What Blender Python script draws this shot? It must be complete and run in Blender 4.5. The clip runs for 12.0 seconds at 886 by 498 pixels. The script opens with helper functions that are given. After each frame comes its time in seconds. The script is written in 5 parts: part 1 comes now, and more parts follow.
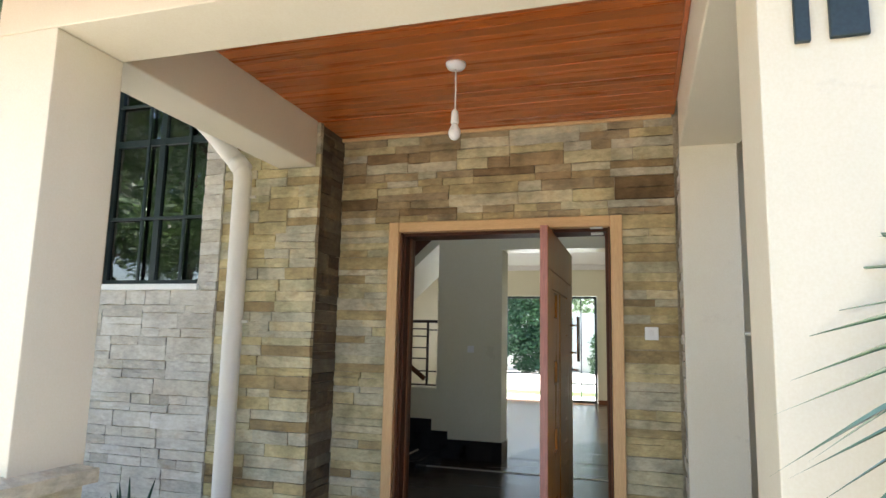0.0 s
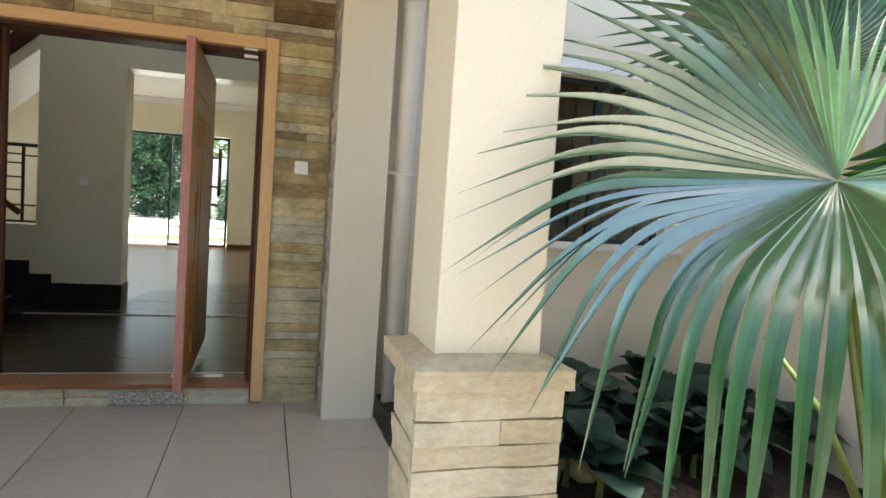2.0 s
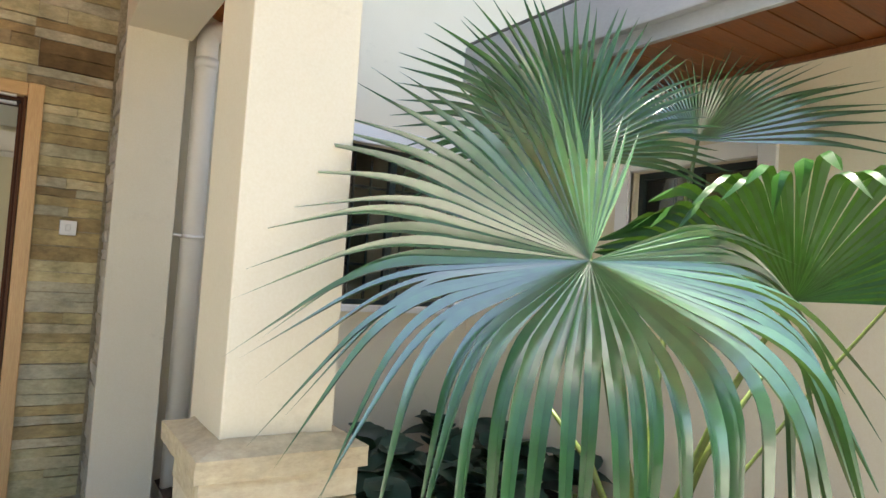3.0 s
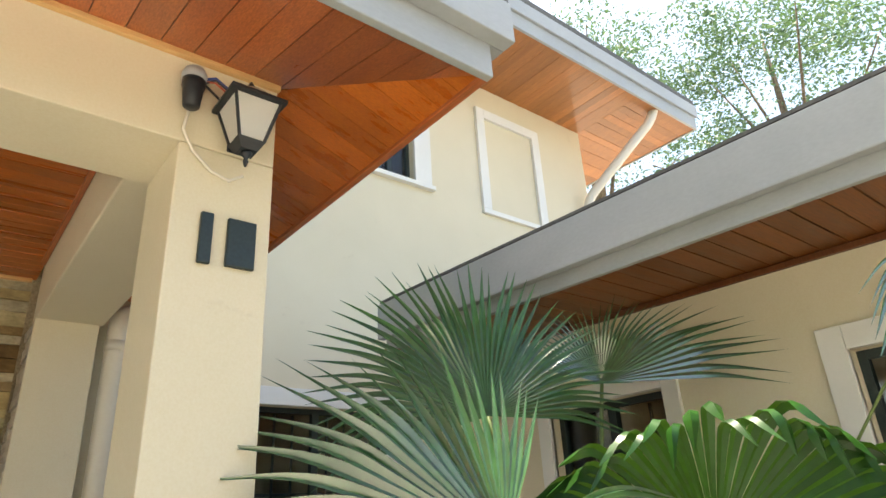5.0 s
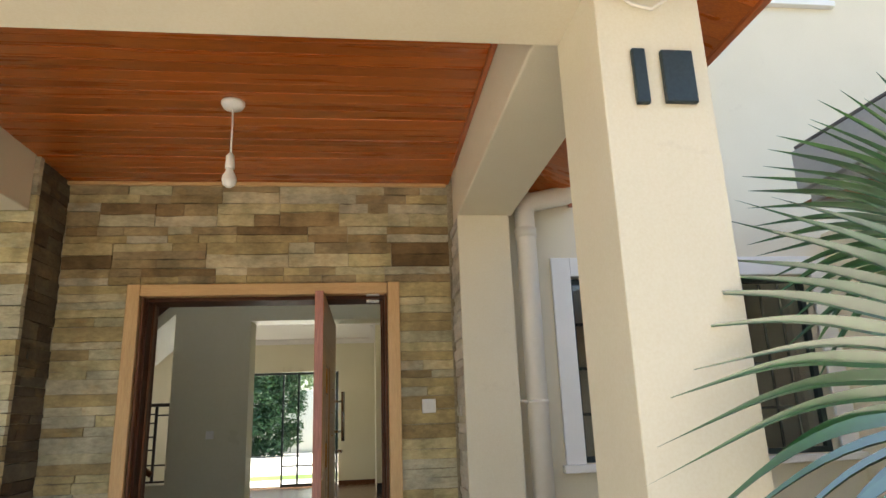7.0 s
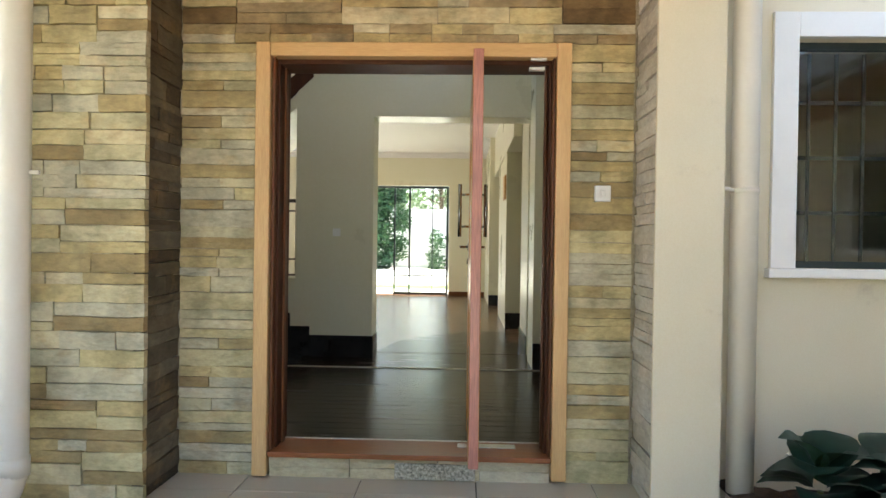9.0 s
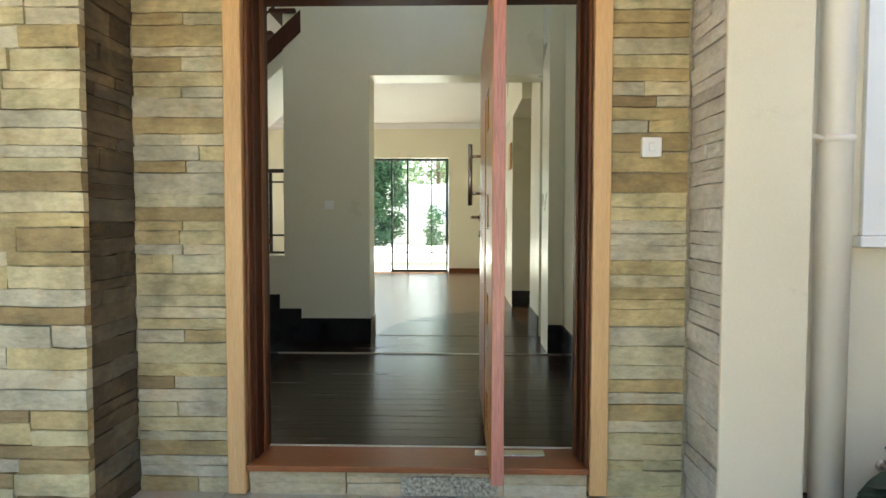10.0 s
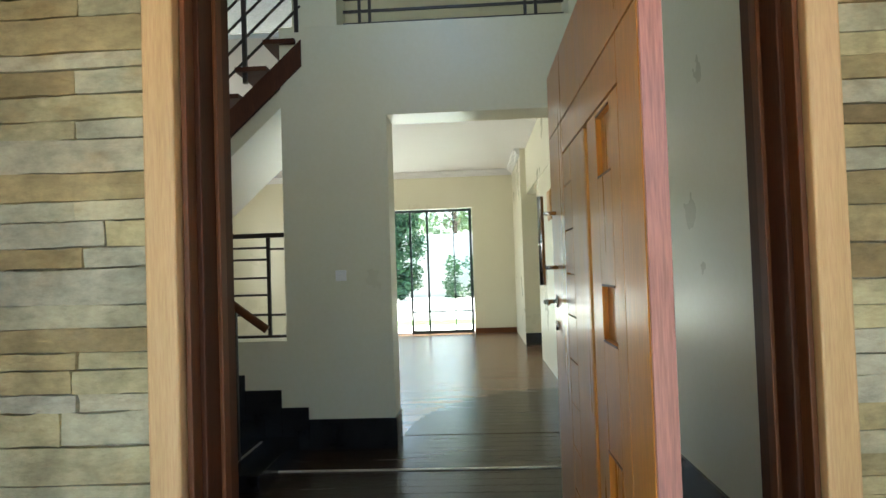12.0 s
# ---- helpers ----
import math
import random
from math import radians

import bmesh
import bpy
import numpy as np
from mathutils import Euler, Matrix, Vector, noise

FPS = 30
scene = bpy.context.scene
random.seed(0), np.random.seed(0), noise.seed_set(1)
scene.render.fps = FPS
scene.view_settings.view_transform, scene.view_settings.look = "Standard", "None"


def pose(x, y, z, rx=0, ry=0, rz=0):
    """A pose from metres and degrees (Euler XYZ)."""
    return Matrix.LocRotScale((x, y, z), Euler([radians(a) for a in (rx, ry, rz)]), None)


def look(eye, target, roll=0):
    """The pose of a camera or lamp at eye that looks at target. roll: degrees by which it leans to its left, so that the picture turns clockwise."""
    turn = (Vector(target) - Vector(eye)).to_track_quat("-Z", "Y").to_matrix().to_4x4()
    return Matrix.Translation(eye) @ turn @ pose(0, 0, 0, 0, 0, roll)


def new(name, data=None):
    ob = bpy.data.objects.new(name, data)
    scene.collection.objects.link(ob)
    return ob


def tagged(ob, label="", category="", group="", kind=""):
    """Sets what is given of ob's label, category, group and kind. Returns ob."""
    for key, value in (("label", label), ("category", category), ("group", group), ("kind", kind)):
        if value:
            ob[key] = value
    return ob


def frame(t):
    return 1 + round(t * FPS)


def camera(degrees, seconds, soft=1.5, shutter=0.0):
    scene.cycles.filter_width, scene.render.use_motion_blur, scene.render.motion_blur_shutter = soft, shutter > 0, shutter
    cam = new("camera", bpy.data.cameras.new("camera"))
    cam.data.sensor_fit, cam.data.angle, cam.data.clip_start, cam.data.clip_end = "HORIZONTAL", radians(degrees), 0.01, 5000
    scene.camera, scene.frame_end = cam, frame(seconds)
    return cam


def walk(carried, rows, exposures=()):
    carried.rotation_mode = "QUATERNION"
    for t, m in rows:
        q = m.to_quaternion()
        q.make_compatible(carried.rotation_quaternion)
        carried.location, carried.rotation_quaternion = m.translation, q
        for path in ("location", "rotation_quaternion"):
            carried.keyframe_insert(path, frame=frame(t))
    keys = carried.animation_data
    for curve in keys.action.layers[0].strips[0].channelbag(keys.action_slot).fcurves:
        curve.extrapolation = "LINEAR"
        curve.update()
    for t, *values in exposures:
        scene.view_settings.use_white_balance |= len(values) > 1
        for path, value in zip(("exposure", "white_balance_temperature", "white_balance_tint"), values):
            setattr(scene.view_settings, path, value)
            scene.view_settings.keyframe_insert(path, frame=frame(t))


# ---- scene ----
cam = camera(69.8, 12.0)
PATH = [
    (0, (0.903, -4.177, 1.364), (0.314, -2.287, 1.649), 1.3),
    (0.5, (0.912, -4.138, 1.339), (0.391, -2.21, 1.439), 0.6),
    (1, (0.883, -4.102, 1.292), (0.452, -2.15, 1.241), 1.9),
    (1.5, (0.813, -4.056, 1.248), (0.76, -2.06, 1.125), 2.9),
    (2, (0.771, -4.032, 1.251), (1.313, -2.112, 1.121), 3.9),
    (2.5, (0.77, -4.02, 1.26), (1.628, -2.214, 1.216), 4.7),
    (3, (0.78, -4.052, 1.3), (1.877, -2.381, 1.389), 3.8),
    (3.5, (0.83, -4.096, 1.376), (2.129, -2.592, 1.606), 2.4),
    (3.7, (0.856, -4.104, 1.388), (2.182, -2.637, 1.688), 1.2),
    (5.3, (0.761, -4.172, 1.434), (1.857, -2.715, 2.258), -3.6),
    (5.5, (0.746, -4.169, 1.429), (1.771, -2.661, 2.251), -3.5),
    (6, (0.707, -4.127, 1.419), (1.465, -2.44, 2.182), -3.0),
    (6.5, (0.667, -4.01, 1.415), (1.162, -2.194, 2.091), -3.8),
    (7, (0.607, -3.882, 1.371), (0.844, -1.962, 1.881), -2.1),
    (7.5, (0.561, -3.747, 1.299), (0.639, -1.773, 1.61), -1.2),
    (7.7, (0.50, -3.679, 1.252), (0.568, -1.691, 1.457), -0.8),
    (9.3, (0.253, -3.06, 1.159), (0.138, -1.064, 1.087), 1.4),
    (9.5, (0.245, -2.925, 1.146), (0.105, -0.932, 1.035), 1.7),
    (10, (0.179, -2.645, 1.133), (0.127, -0.647, 1.042), 0.1),
    (10.5, (0.126, -2.346, 1.165), (0.127, -0.347, 1.085), -1.8),
    (11, (0.074, -2.031, 1.263), (-0.024, -0.033, 1.288), 0.9),
    (11.5, (-0.001, -1.767, 1.285), (-0.135, 0.228, 1.326), -0.7),
    (12, (-0.035, -1.46, 1.305), (-0.132, 0.537, 1.363), -1.9),
]
walk(cam, [(t, look(eye, target, roll)) for t, eye, target, roll in PATH], [(0, 2.42, 6200, 10), (1.0, 2.48, 6450, 10), (2.0, 2.36, 6700, 10), (2.6, 2.24, 6800, 10), (3.7, 2.24, 6800, 10), (5.3, 1.8, 7600, 5), (6.5, 1.68, 7300, 6), (7.0, 2.02, 7050, 10), (7.7, 2.17, 6900, 10), (9.3, 2.92, 6900, 6), (10.5, 2.98, 6500, 4), (12, 2.96, 6050, 1)])

# ---- world, sun, large lights ----
world = bpy.data.worlds.new("sky")
scene.world = world
world.use_nodes = True
wn = world.node_tree.nodes
sky = wn.new("ShaderNodeTexSky")
sky.sky_type = "NISHITA"
sky.sun_disc = False
SUN_EL, SUN_AZ = radians(82), radians(5)
sky.sun_elevation, sky.sun_rotation = SUN_EL, SUN_AZ
sky.air_density, sky.dust_density = 1.0, 2.5
wn["Background"].inputs["Strength"].default_value = 0.15
world.node_tree.links.new(sky.outputs[0], wn["Background"].inputs["Color"])

sun = new("sun", bpy.data.lights.new("sun", "SUN"))
sun.data.energy, sun.data.angle, sun.data.color = 4.4, radians(1.0), (1.0, 0.95, 0.86)
sun_dir = Vector((math.sin(SUN_AZ) * math.cos(SUN_EL), math.cos(SUN_AZ) * math.cos(SUN_EL), math.sin(SUN_EL)))
sun.matrix_world = look(sun_dir * 30, (0, 0, 0))


def area_lamp(name, eye, target, sx, sy, watts, color=(1, 1, 1)):
    la = bpy.data.lights.new(name, "AREA")
    la.shape, la.size, la.size_y, la.energy, la.color = "RECTANGLE", sx, sy, watts, color
    ob = new(name, la)
    ob.matrix_world = look(eye, target)
    return ob


# interior fill lamps: daylight of the garden door, two added at unseen openings
area_lamp("garden_door_daylight", (-1.3, 11.05, 1.2), (-1.3, 0, 1.0), 2.0, 2.2, 1.9, (0.95, 1.0, 0.95))
area_lamp("lounge_fill_light", (-5.4, 7.2, 1.6), (0, 7.2, 1.2), 2.4, 1.8, 12.5, (1.0, 0.98, 0.92))
area_lamp("hall_fill_light", (-0.5, 0.34, 4.3), (-0.6, 3.2, 2.2), 1.4, 1.3, 1.05, (1.0, 0.99, 0.93))


# ---- materials ----
def nodes_of(name):
    m = bpy.data.materials.new(name)
    m.use_nodes = True
    nt = m.node_tree
    return m, nt, nt.nodes, nt.links, nt.nodes["Principled BSDF"]


def mixed(nt, fac, a, b, mode="MIX"):
    n = nt.nodes.new("ShaderNodeMix")
    n.data_type, n.blend_type = "RGBA", mode
    for sock, v in ((n.inputs[0], fac), (n.inputs[6], a), (n.inputs[7], b)):
        if isinstance(v, bpy.types.NodeSocket):
            nt.links.new(v, sock)
        elif isinstance(v, tuple):
            sock.default_value = (*v[:3], 1)
        else:
            sock.default_value = v
    return n.outputs[2]


def noise_of(nt, scale, detail=4, stretch=(1, 1, 1), rough=0.55):
    g = nt.nodes.new("ShaderNodeNewGeometry")
    mp = nt.nodes.new("ShaderNodeMapping")
    mp.inputs["Scale"].default_value = stretch
    nt.links.new(g.outputs["Position"], mp.inputs["Vector"])
    n = nt.nodes.new("ShaderNodeTexNoise")
    n.inputs["Scale"].default_value, n.inputs["Detail"].default_value = scale, detail
    n.inputs["Roughness"].default_value = rough
    nt.links.new(mp.outputs[0], n.inputs["Vector"])
    return n.outputs["Fac"]


def ramp(nt, fac, stops):
    r = nt.nodes.new("ShaderNodeValToRGB")
    nt.links.new(fac, r.inputs[0])
    el = r.color_ramp.elements
    while len(el) < len(stops):
        el.new(0.5)
    for e, (p, c) in zip(el, stops):
        e.position = p
        e.color = (*c, 1) if isinstance(c, tuple) else (c, c, c, 1)
    return r.outputs[0]


def bumped(nt, height, strength, dist):
    b = nt.nodes.new("ShaderNodeBump")
    b.inputs["Strength"].default_value, b.inputs["Distance"].default_value = strength, dist
    nt.links.new(height, b.inputs["Height"])
    return b.outputs[0]


def surface(name, c1, c2, big=1.5, fine=60, rough=0.6, drough=0.12, bump=0.15, dist=0.002, metal=0.0, stretch=(1, 1, 1),
            piece=0.0, island=0.0, coat=0.0, spec=0.5, grain=0.12, scuff=0.0):
    """Two colours mixed by a broad and a fine noise, with relief; piece and island vary lightness from piece to piece."""
    m, nt, nd, lk, bs = nodes_of(name)
    nb, nf = noise_of(nt, big, 5, stretch), noise_of(nt, fine, 4, stretch)
    col = mixed(nt, ramp(nt, nb, ((0.3, 0.0), (0.7, 1.0))), c1, c2)
    col = mixed(nt, 1.0, col, ramp(nt, nf, ((0.3, 0.5 - grain), (0.7, 0.5 + grain))), "OVERLAY")
    if scuff:
        mark = ramp(nt, noise_of(nt, 2.6, 9, (1, 1, 1.4), 0.72), ((0.62, 0.0), (0.74, scuff)))
        col = mixed(nt, mark, col, (0.38, 0.30, 0.21))
    if piece or island:
        src = nd.new("ShaderNodeObjectInfo").outputs["Random"] if piece else nd.new("ShaderNodeNewGeometry").outputs["Random Per Island"]
        k = piece or island
        col = mixed(nt, 1.0, col, ramp(nt, src, ((0.0, 1 - k), (1.0, 1.0))), "MULTIPLY")
    lk.new(col, bs.inputs["Base Color"])
    lk.new(ramp(nt, nb, ((0.2, max(rough - drough, 0.02)), (0.8, min(rough + drough, 1)))), bs.inputs["Roughness"])
    bs.inputs["Metallic"].default_value, bs.inputs["Coat Weight"].default_value = metal, coat
    bs.inputs["Specular IOR Level"].default_value = spec
    lk.new(bumped(nt, nf, bump, dist), bs.inputs["Normal"])
    return m


def stone_material(name, stops, dark=0.5, rusty=0.5):
    """Split stone: each piece takes its colour by chance, then stains, grain and a rough face."""
    m, nt, nd, lk, bs = nodes_of(name)
    col = ramp(nt, nd.new("ShaderNodeObjectInfo").outputs["Random"], stops)
    stain = ramp(nt, noise_of(nt, 5, 6), ((0.35, dark), (0.62, 1.0)))
    col = mixed(nt, 1.0, col, stain, "MULTIPLY")
    rust = ramp(nt, noise_of(nt, 7, 5, (1, 1, 1.3)), ((0.55, 0.0), (0.75, rusty)))
    col = mixed(nt, rust, col, (0.42, 0.27, 0.11))
    grain = noise_of(nt, 22, 9, (1, 1, 2.2), 0.72)
    col = mixed(nt, 0.5, col, ramp(nt, grain, ((0.3, 0.26), (0.7, 0.74))), "OVERLAY")
    lk.new(col, bs.inputs["Base Color"])
    bs.inputs["Roughness"].default_value = 0.82
    bs.inputs["Specular IOR Level"].default_value = 0.3
    lk.new(bumped(nt, grain, 0.9, 0.006), bs.inputs["Normal"])
    return m


def leaf_material(name, c1, c2, gloss=0.3, through_it=0.3, big=3.0, spec=0.5, coat=0.0):
    m, nt, nd, lk, bs = nodes_of(name)
    isl = nd.new("ShaderNodeNewGeometry").outputs["Random Per Island"]
    col = mixed(nt, isl, c1, c2)
    col = mixed(nt, 0.5, col, ramp(nt, noise_of(nt, big * 8, 3), ((0.3, 0.3), (0.7, 0.7))), "OVERLAY")
    lk.new(col, bs.inputs["Base Color"])
    bs.inputs["Roughness"].default_value = gloss
    bs.inputs["Specular IOR Level"].default_value = spec
    bs.inputs["Coat Weight"].default_value, bs.inputs["Coat Roughness"].default_value = coat, 0.19
    bs.inputs["Coat IOR"].default_value = 1.5 + 0.6 * coat
    tr = nd.new("ShaderNodeBsdfTranslucent")
    lk.new(mixed(nt, 0.35, col, (0.22, 0.42, 0.04)), tr.inputs["Color"])
    mx = nd.new("ShaderNodeMixShader")
    mx.inputs[0].default_value = through_it
    lk.new(bs.outputs[0], mx.inputs[1])
    lk.new(tr.outputs[0], mx.inputs[2])
    lk.new(mx.outputs[0], nd["Material Output"].inputs["Surface"])
    return m


def glass_material(name, tint=(0.93, 0.96, 0.95), ior=1.6):
    m, nt, nd, lk, bs = nodes_of(name)
    fr = nd.new("ShaderNodeFresnel")
    fr.inputs["IOR"].default_value = ior
    tp, gl, mx = nd.new("ShaderNodeBsdfTransparent"), nd.new("ShaderNodeBsdfGlossy"), nd.new("ShaderNodeMixShader")
    tp.inputs["Color"].default_value = (*tint, 1)
    gl.inputs["Roughness"].default_value = 0.02
    lk.new(fr.outputs[0], mx.inputs[0])
    lk.new(tp.outputs[0], mx.inputs[1])
    lk.new(gl.outputs[0], mx.inputs[2])
    lk.new(mx.outputs[0], nd["Material Output"].inputs["Surface"])
    return m


M_PLASTER = surface("cream_plaster", (0.70, 0.63, 0.47), (0.76, 0.685, 0.525), 1.2, 130, 0.75, 0.08, 0.06, 0.001, grain=0.03, scuff=0.30)
M_WHITE = surface("white_paint", (0.78, 0.77, 0.74), (0.84, 0.83, 0.80), 2.0, 90, 0.5, 0.1, 0.08, 0.001, grain=0.02)
M_INTERIOR = surface("cream_gloss_wall_paint", (0.70, 0.665, 0.49), (0.74, 0.705, 0.54), 1.0, 40, 0.30, 0.06, 0.05, 0.001, grain=0.02)
M_CEIL = surface("white_ceiling_paint", (0.80, 0.79, 0.77), (0.83, 0.82, 0.80), 1.0, 60, 0.7, 0.1, 0.05, 0.001, grain=0.02)
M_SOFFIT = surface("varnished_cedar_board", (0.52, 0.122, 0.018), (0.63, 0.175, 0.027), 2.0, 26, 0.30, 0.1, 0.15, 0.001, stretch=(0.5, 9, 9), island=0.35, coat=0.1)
# cedar board copy with the wing eave's shade put into its colour
M_SOFFIT_SHADED = surface("shade_darkened_cedar_board", (0.23, 0.064, 0.012), (0.31, 0.094, 0.018), 2.0, 26, 0.4, 0.1, 0.15, 0.001, stretch=(0.5, 9, 9), island=0.4)
M_SOFFIT_UPPER = surface("varnished_tan_board", (0.43, 0.150, 0.038), (0.52, 0.20, 0.054), 2.0, 26, 0.36, 0.1, 0.15, 0.001, stretch=(9, 0.5, 9), island=0.35, coat=0.3)
M_CEILBOARD = surface("varnished_dark_red_board", (0.44, 0.102, 0.016), (0.54, 0.145, 0.023), 2.0, 26, 0.30, 0.1, 0.15, 0.001, stretch=(0.5, 9, 9), island=0.35, coat=0.1)
M_SOFFIT_Y = surface("varnished_red_board", (0.44, 0.112, 0.038), (0.54, 0.16, 0.052), 2.0, 26, 0.36, 0.1, 0.15, 0.001, stretch=(9, 0.5, 9), island=0.3, coat=0.3)
M_FRAME = surface("oiled_light_wood", (0.61, 0.375, 0.16), (0.70, 0.45, 0.21), 2.5, 30, 0.45, 0.1, 0.15, 0.001, stretch=(9, 9, 0.6), grain=0.07)
M_FRAME_X = surface("oiled_light_wood_head", (0.61, 0.375, 0.16), (0.70, 0.45, 0.21), 2.5, 30, 0.45, 0.1, 0.15, 0.001, stretch=(0.6, 9, 9), grain=0.07)
M_DOOR = surface("varnished_mahogany", (0.46, 0.175, 0.024), (0.54, 0.225, 0.034), 1.2, 16, 0.30, 0.06, 0.05, 0.0006, stretch=(7, 7, 0.5), coat=0.05, spec=0.3, grain=0.08)
M_BEAD = surface("dark_red_varnished_bead", (0.11, 0.038, 0.013), (0.15, 0.052, 0.018), 2.0, 24, 0.45, 0.08, 0.06, 0.001, stretch=(9, 9, 0.5), spec=0.3)
M_SILL = surface("worn_red_varnished_sill", (0.24, 0.078, 0.024), (0.32, 0.11, 0.034), 2.0, 30, 0.34, 0.1, 0.12, 0.001, stretch=(0.6, 9, 9))
M_DOOR_EDGE = surface("red_varnished_door_edge", (0.40, 0.165, 0.125), (0.46, 0.195, 0.15), 2.0, 24, 0.35, 0.08, 0.1, 0.001, stretch=(9, 9, 0.5))
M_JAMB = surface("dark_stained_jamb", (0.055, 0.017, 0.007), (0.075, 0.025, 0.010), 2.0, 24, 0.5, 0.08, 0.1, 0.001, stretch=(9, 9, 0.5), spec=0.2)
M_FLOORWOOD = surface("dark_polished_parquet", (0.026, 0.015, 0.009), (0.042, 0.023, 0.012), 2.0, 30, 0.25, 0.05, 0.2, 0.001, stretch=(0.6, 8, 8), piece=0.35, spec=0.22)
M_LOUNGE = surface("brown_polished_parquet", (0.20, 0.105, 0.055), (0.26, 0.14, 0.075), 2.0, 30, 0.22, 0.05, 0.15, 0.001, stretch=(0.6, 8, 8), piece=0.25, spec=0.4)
M_BLACK = surface("black_granite", (0.012, 0.012, 0.013), (0.022, 0.021, 0.022), 6, 120, 0.2, 0.06, 0.03, 0.0005)
M_STEEL_DARK = surface("dark_green_steel", (0.010, 0.020, 0.020), (0.018, 0.030, 0.029), 5, 90, 0.4, 0.1, 0.05, 0.0005)
M_IRON = surface("dark_brown_iron", (0.020, 0.013, 0.010), (0.032, 0.022, 0.016), 5, 90, 0.4, 0.1, 0.05, 0.0005)
M_LANTERN = surface("black_lantern_paint", (0.008, 0.011, 0.016), (0.018, 0.021, 0.027), 8, 90, 0.42, 0.1, 0.15, 0.001)
M_DUSTY = surface("dusty_grey_paint", (0.34, 0.31, 0.25), (0.44, 0.40, 0.33), 9, 80, 0.7, 0.1, 0.1, 0.001, grain=0.1)
M_WIRE_BLUE = surface("blue_wire_sheath", (0.02, 0.05, 0.22), (0.03, 0.07, 0.28), 9, 80, 0.4, 0.1, 0.02, 0.001)
M_WIRE_RED = surface("red_wire_sheath", (0.45, 0.07, 0.03), (0.52, 0.10, 0.04), 9, 80, 0.4, 0.1, 0.02, 0.001)
M_SPECK = surface("speckled_terrazzo", (0.10, 0.09, 0.07), (0.62, 0.57, 0.46), 70, 200, 0.6, 0.1, 0.2, 0.001)
M_CHROME = surface("brushed_steel", (0.55, 0.54, 0.52), (0.65, 0.64, 0.62), 8, 200, 0.25, 0.06, 0.05, 0.0003, metal=1.0)
M_FASCIA = surface("grey_painted_fascia", (0.33, 0.35, 0.37), (0.41, 0.43, 0.45), 1.4, 40, 0.55, 0.1, 0.2, 0.0015, stretch=(1, 1, 2), grain=0.02)
M_ROOF = surface("grey_roof_tile", (0.085, 0.085, 0.085), (0.12, 0.118, 0.115), 2, 30, 0.8, 0.1, 0.4, 0.006)
M_PIPE = surface("cream_pipe_paint", (0.72, 0.67, 0.58), (0.77, 0.72, 0.63), 3, 60, 0.45, 0.1, 0.08, 0.001, grain=0.02)
M_TILE = surface("grey_porcelain_tile", (0.49, 0.44, 0.34), (0.555, 0.50, 0.395), 1.6, 220, 0.36, 0.04, 0.02, 0.0004, piece=0.07, grain=0.03)
M_GROUT = surface("dark_grout", (0.10, 0.095, 0.085), (0.14, 0.13, 0.12), 8, 90, 0.9, 0.05, 0.3, 0.002)
M_MORTAR = surface("shadowed_mortar", (0.33, 0.28, 0.19), (0.41, 0.355, 0.25), 6, 90, 0.95, 0.04, 0.5, 0.004)
M_PAVER = surface("concrete_paver", (0.25, 0.205, 0.15), (0.34, 0.285, 0.215), 3, 60, 0.85, 0.08, 0.4, 0.003, piece=0.3, grain=0.25)
# reflectance raised so the drive bounces more light into the porch
M_DRIVE = surface("light_bouncing_drive_paving", (0.34, 0.315, 0.27), (0.42, 0.39, 0.34), 1.5, 40, 0.85, 0.08, 0.4, 0.003, grain=0.25)
# pale colour stands in for overexposed ground and bounces light onto the wall
M_PALEPAVE = surface("glare_pale_paving", (0.56, 0.54, 0.48), (0.64, 0.62, 0.56), 1.2, 40, 0.85, 0.08, 0.3, 0.002, grain=0.06)
M_SOIL = surface("dark_garden_soil", (0.035, 0.022, 0.014), (0.075, 0.048, 0.030), 4, 40, 0.95, 0.04, 0.9, 0.02, grain=0.25)
M_LAWN = surface("lawn_grass", (0.07, 0.14, 0.025), (0.13, 0.22, 0.04), 1.2, 60, 0.9, 0.05, 0.8, 0.02, grain=0.25)
M_TERRA = surface("worn_terracotta", (0.40, 0.135, 0.05), (0.50, 0.19, 0.075), 5, 60, 0.6, 0.1, 0.15, 0.001, grain=0.07)
M_BARK = surface("grey_brown_bark", (0.10, 0.075, 0.05), (0.16, 0.12, 0.085), 6, 30, 0.9, 0.05, 0.9, 0.01, stretch=(1, 1, 0.3), grain=0.25)
M_FIBRE = surface("brown_palm_fibre", (0.17, 0.085, 0.035), (0.26, 0.14, 0.06), 6, 50, 0.9, 0.05, 0.9, 0.008, stretch=(3, 3, 0.5), grain=0.25)
M_PETIOLE = surface("green_leaf_stalk", (0.08, 0.12, 0.025), (0.13, 0.17, 0.04), 6, 50, 0.4, 0.08, 0.1, 0.001)
M_PLASTIC = surface("white_plastic", (0.80, 0.79, 0.76), (0.84, 0.83, 0.80), 5, 90, 0.3, 0.05, 0.02, 0.0003, grain=0.02)
M_BOUND = surface("white_boundary_wall_paint", (0.80, 0.79, 0.77), (0.86, 0.85, 0.83), 1.2, 60, 0.8, 0.1, 0.15, 0.002, grain=0.02)
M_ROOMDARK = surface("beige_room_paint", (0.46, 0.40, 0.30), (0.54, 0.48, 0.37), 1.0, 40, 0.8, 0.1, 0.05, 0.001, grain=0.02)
M_AMBER = surface("amber_wood_plaque", (0.50, 0.24, 0.06), (0.58, 0.30, 0.08), 6, 50, 0.4, 0.1, 0.1, 0.001)
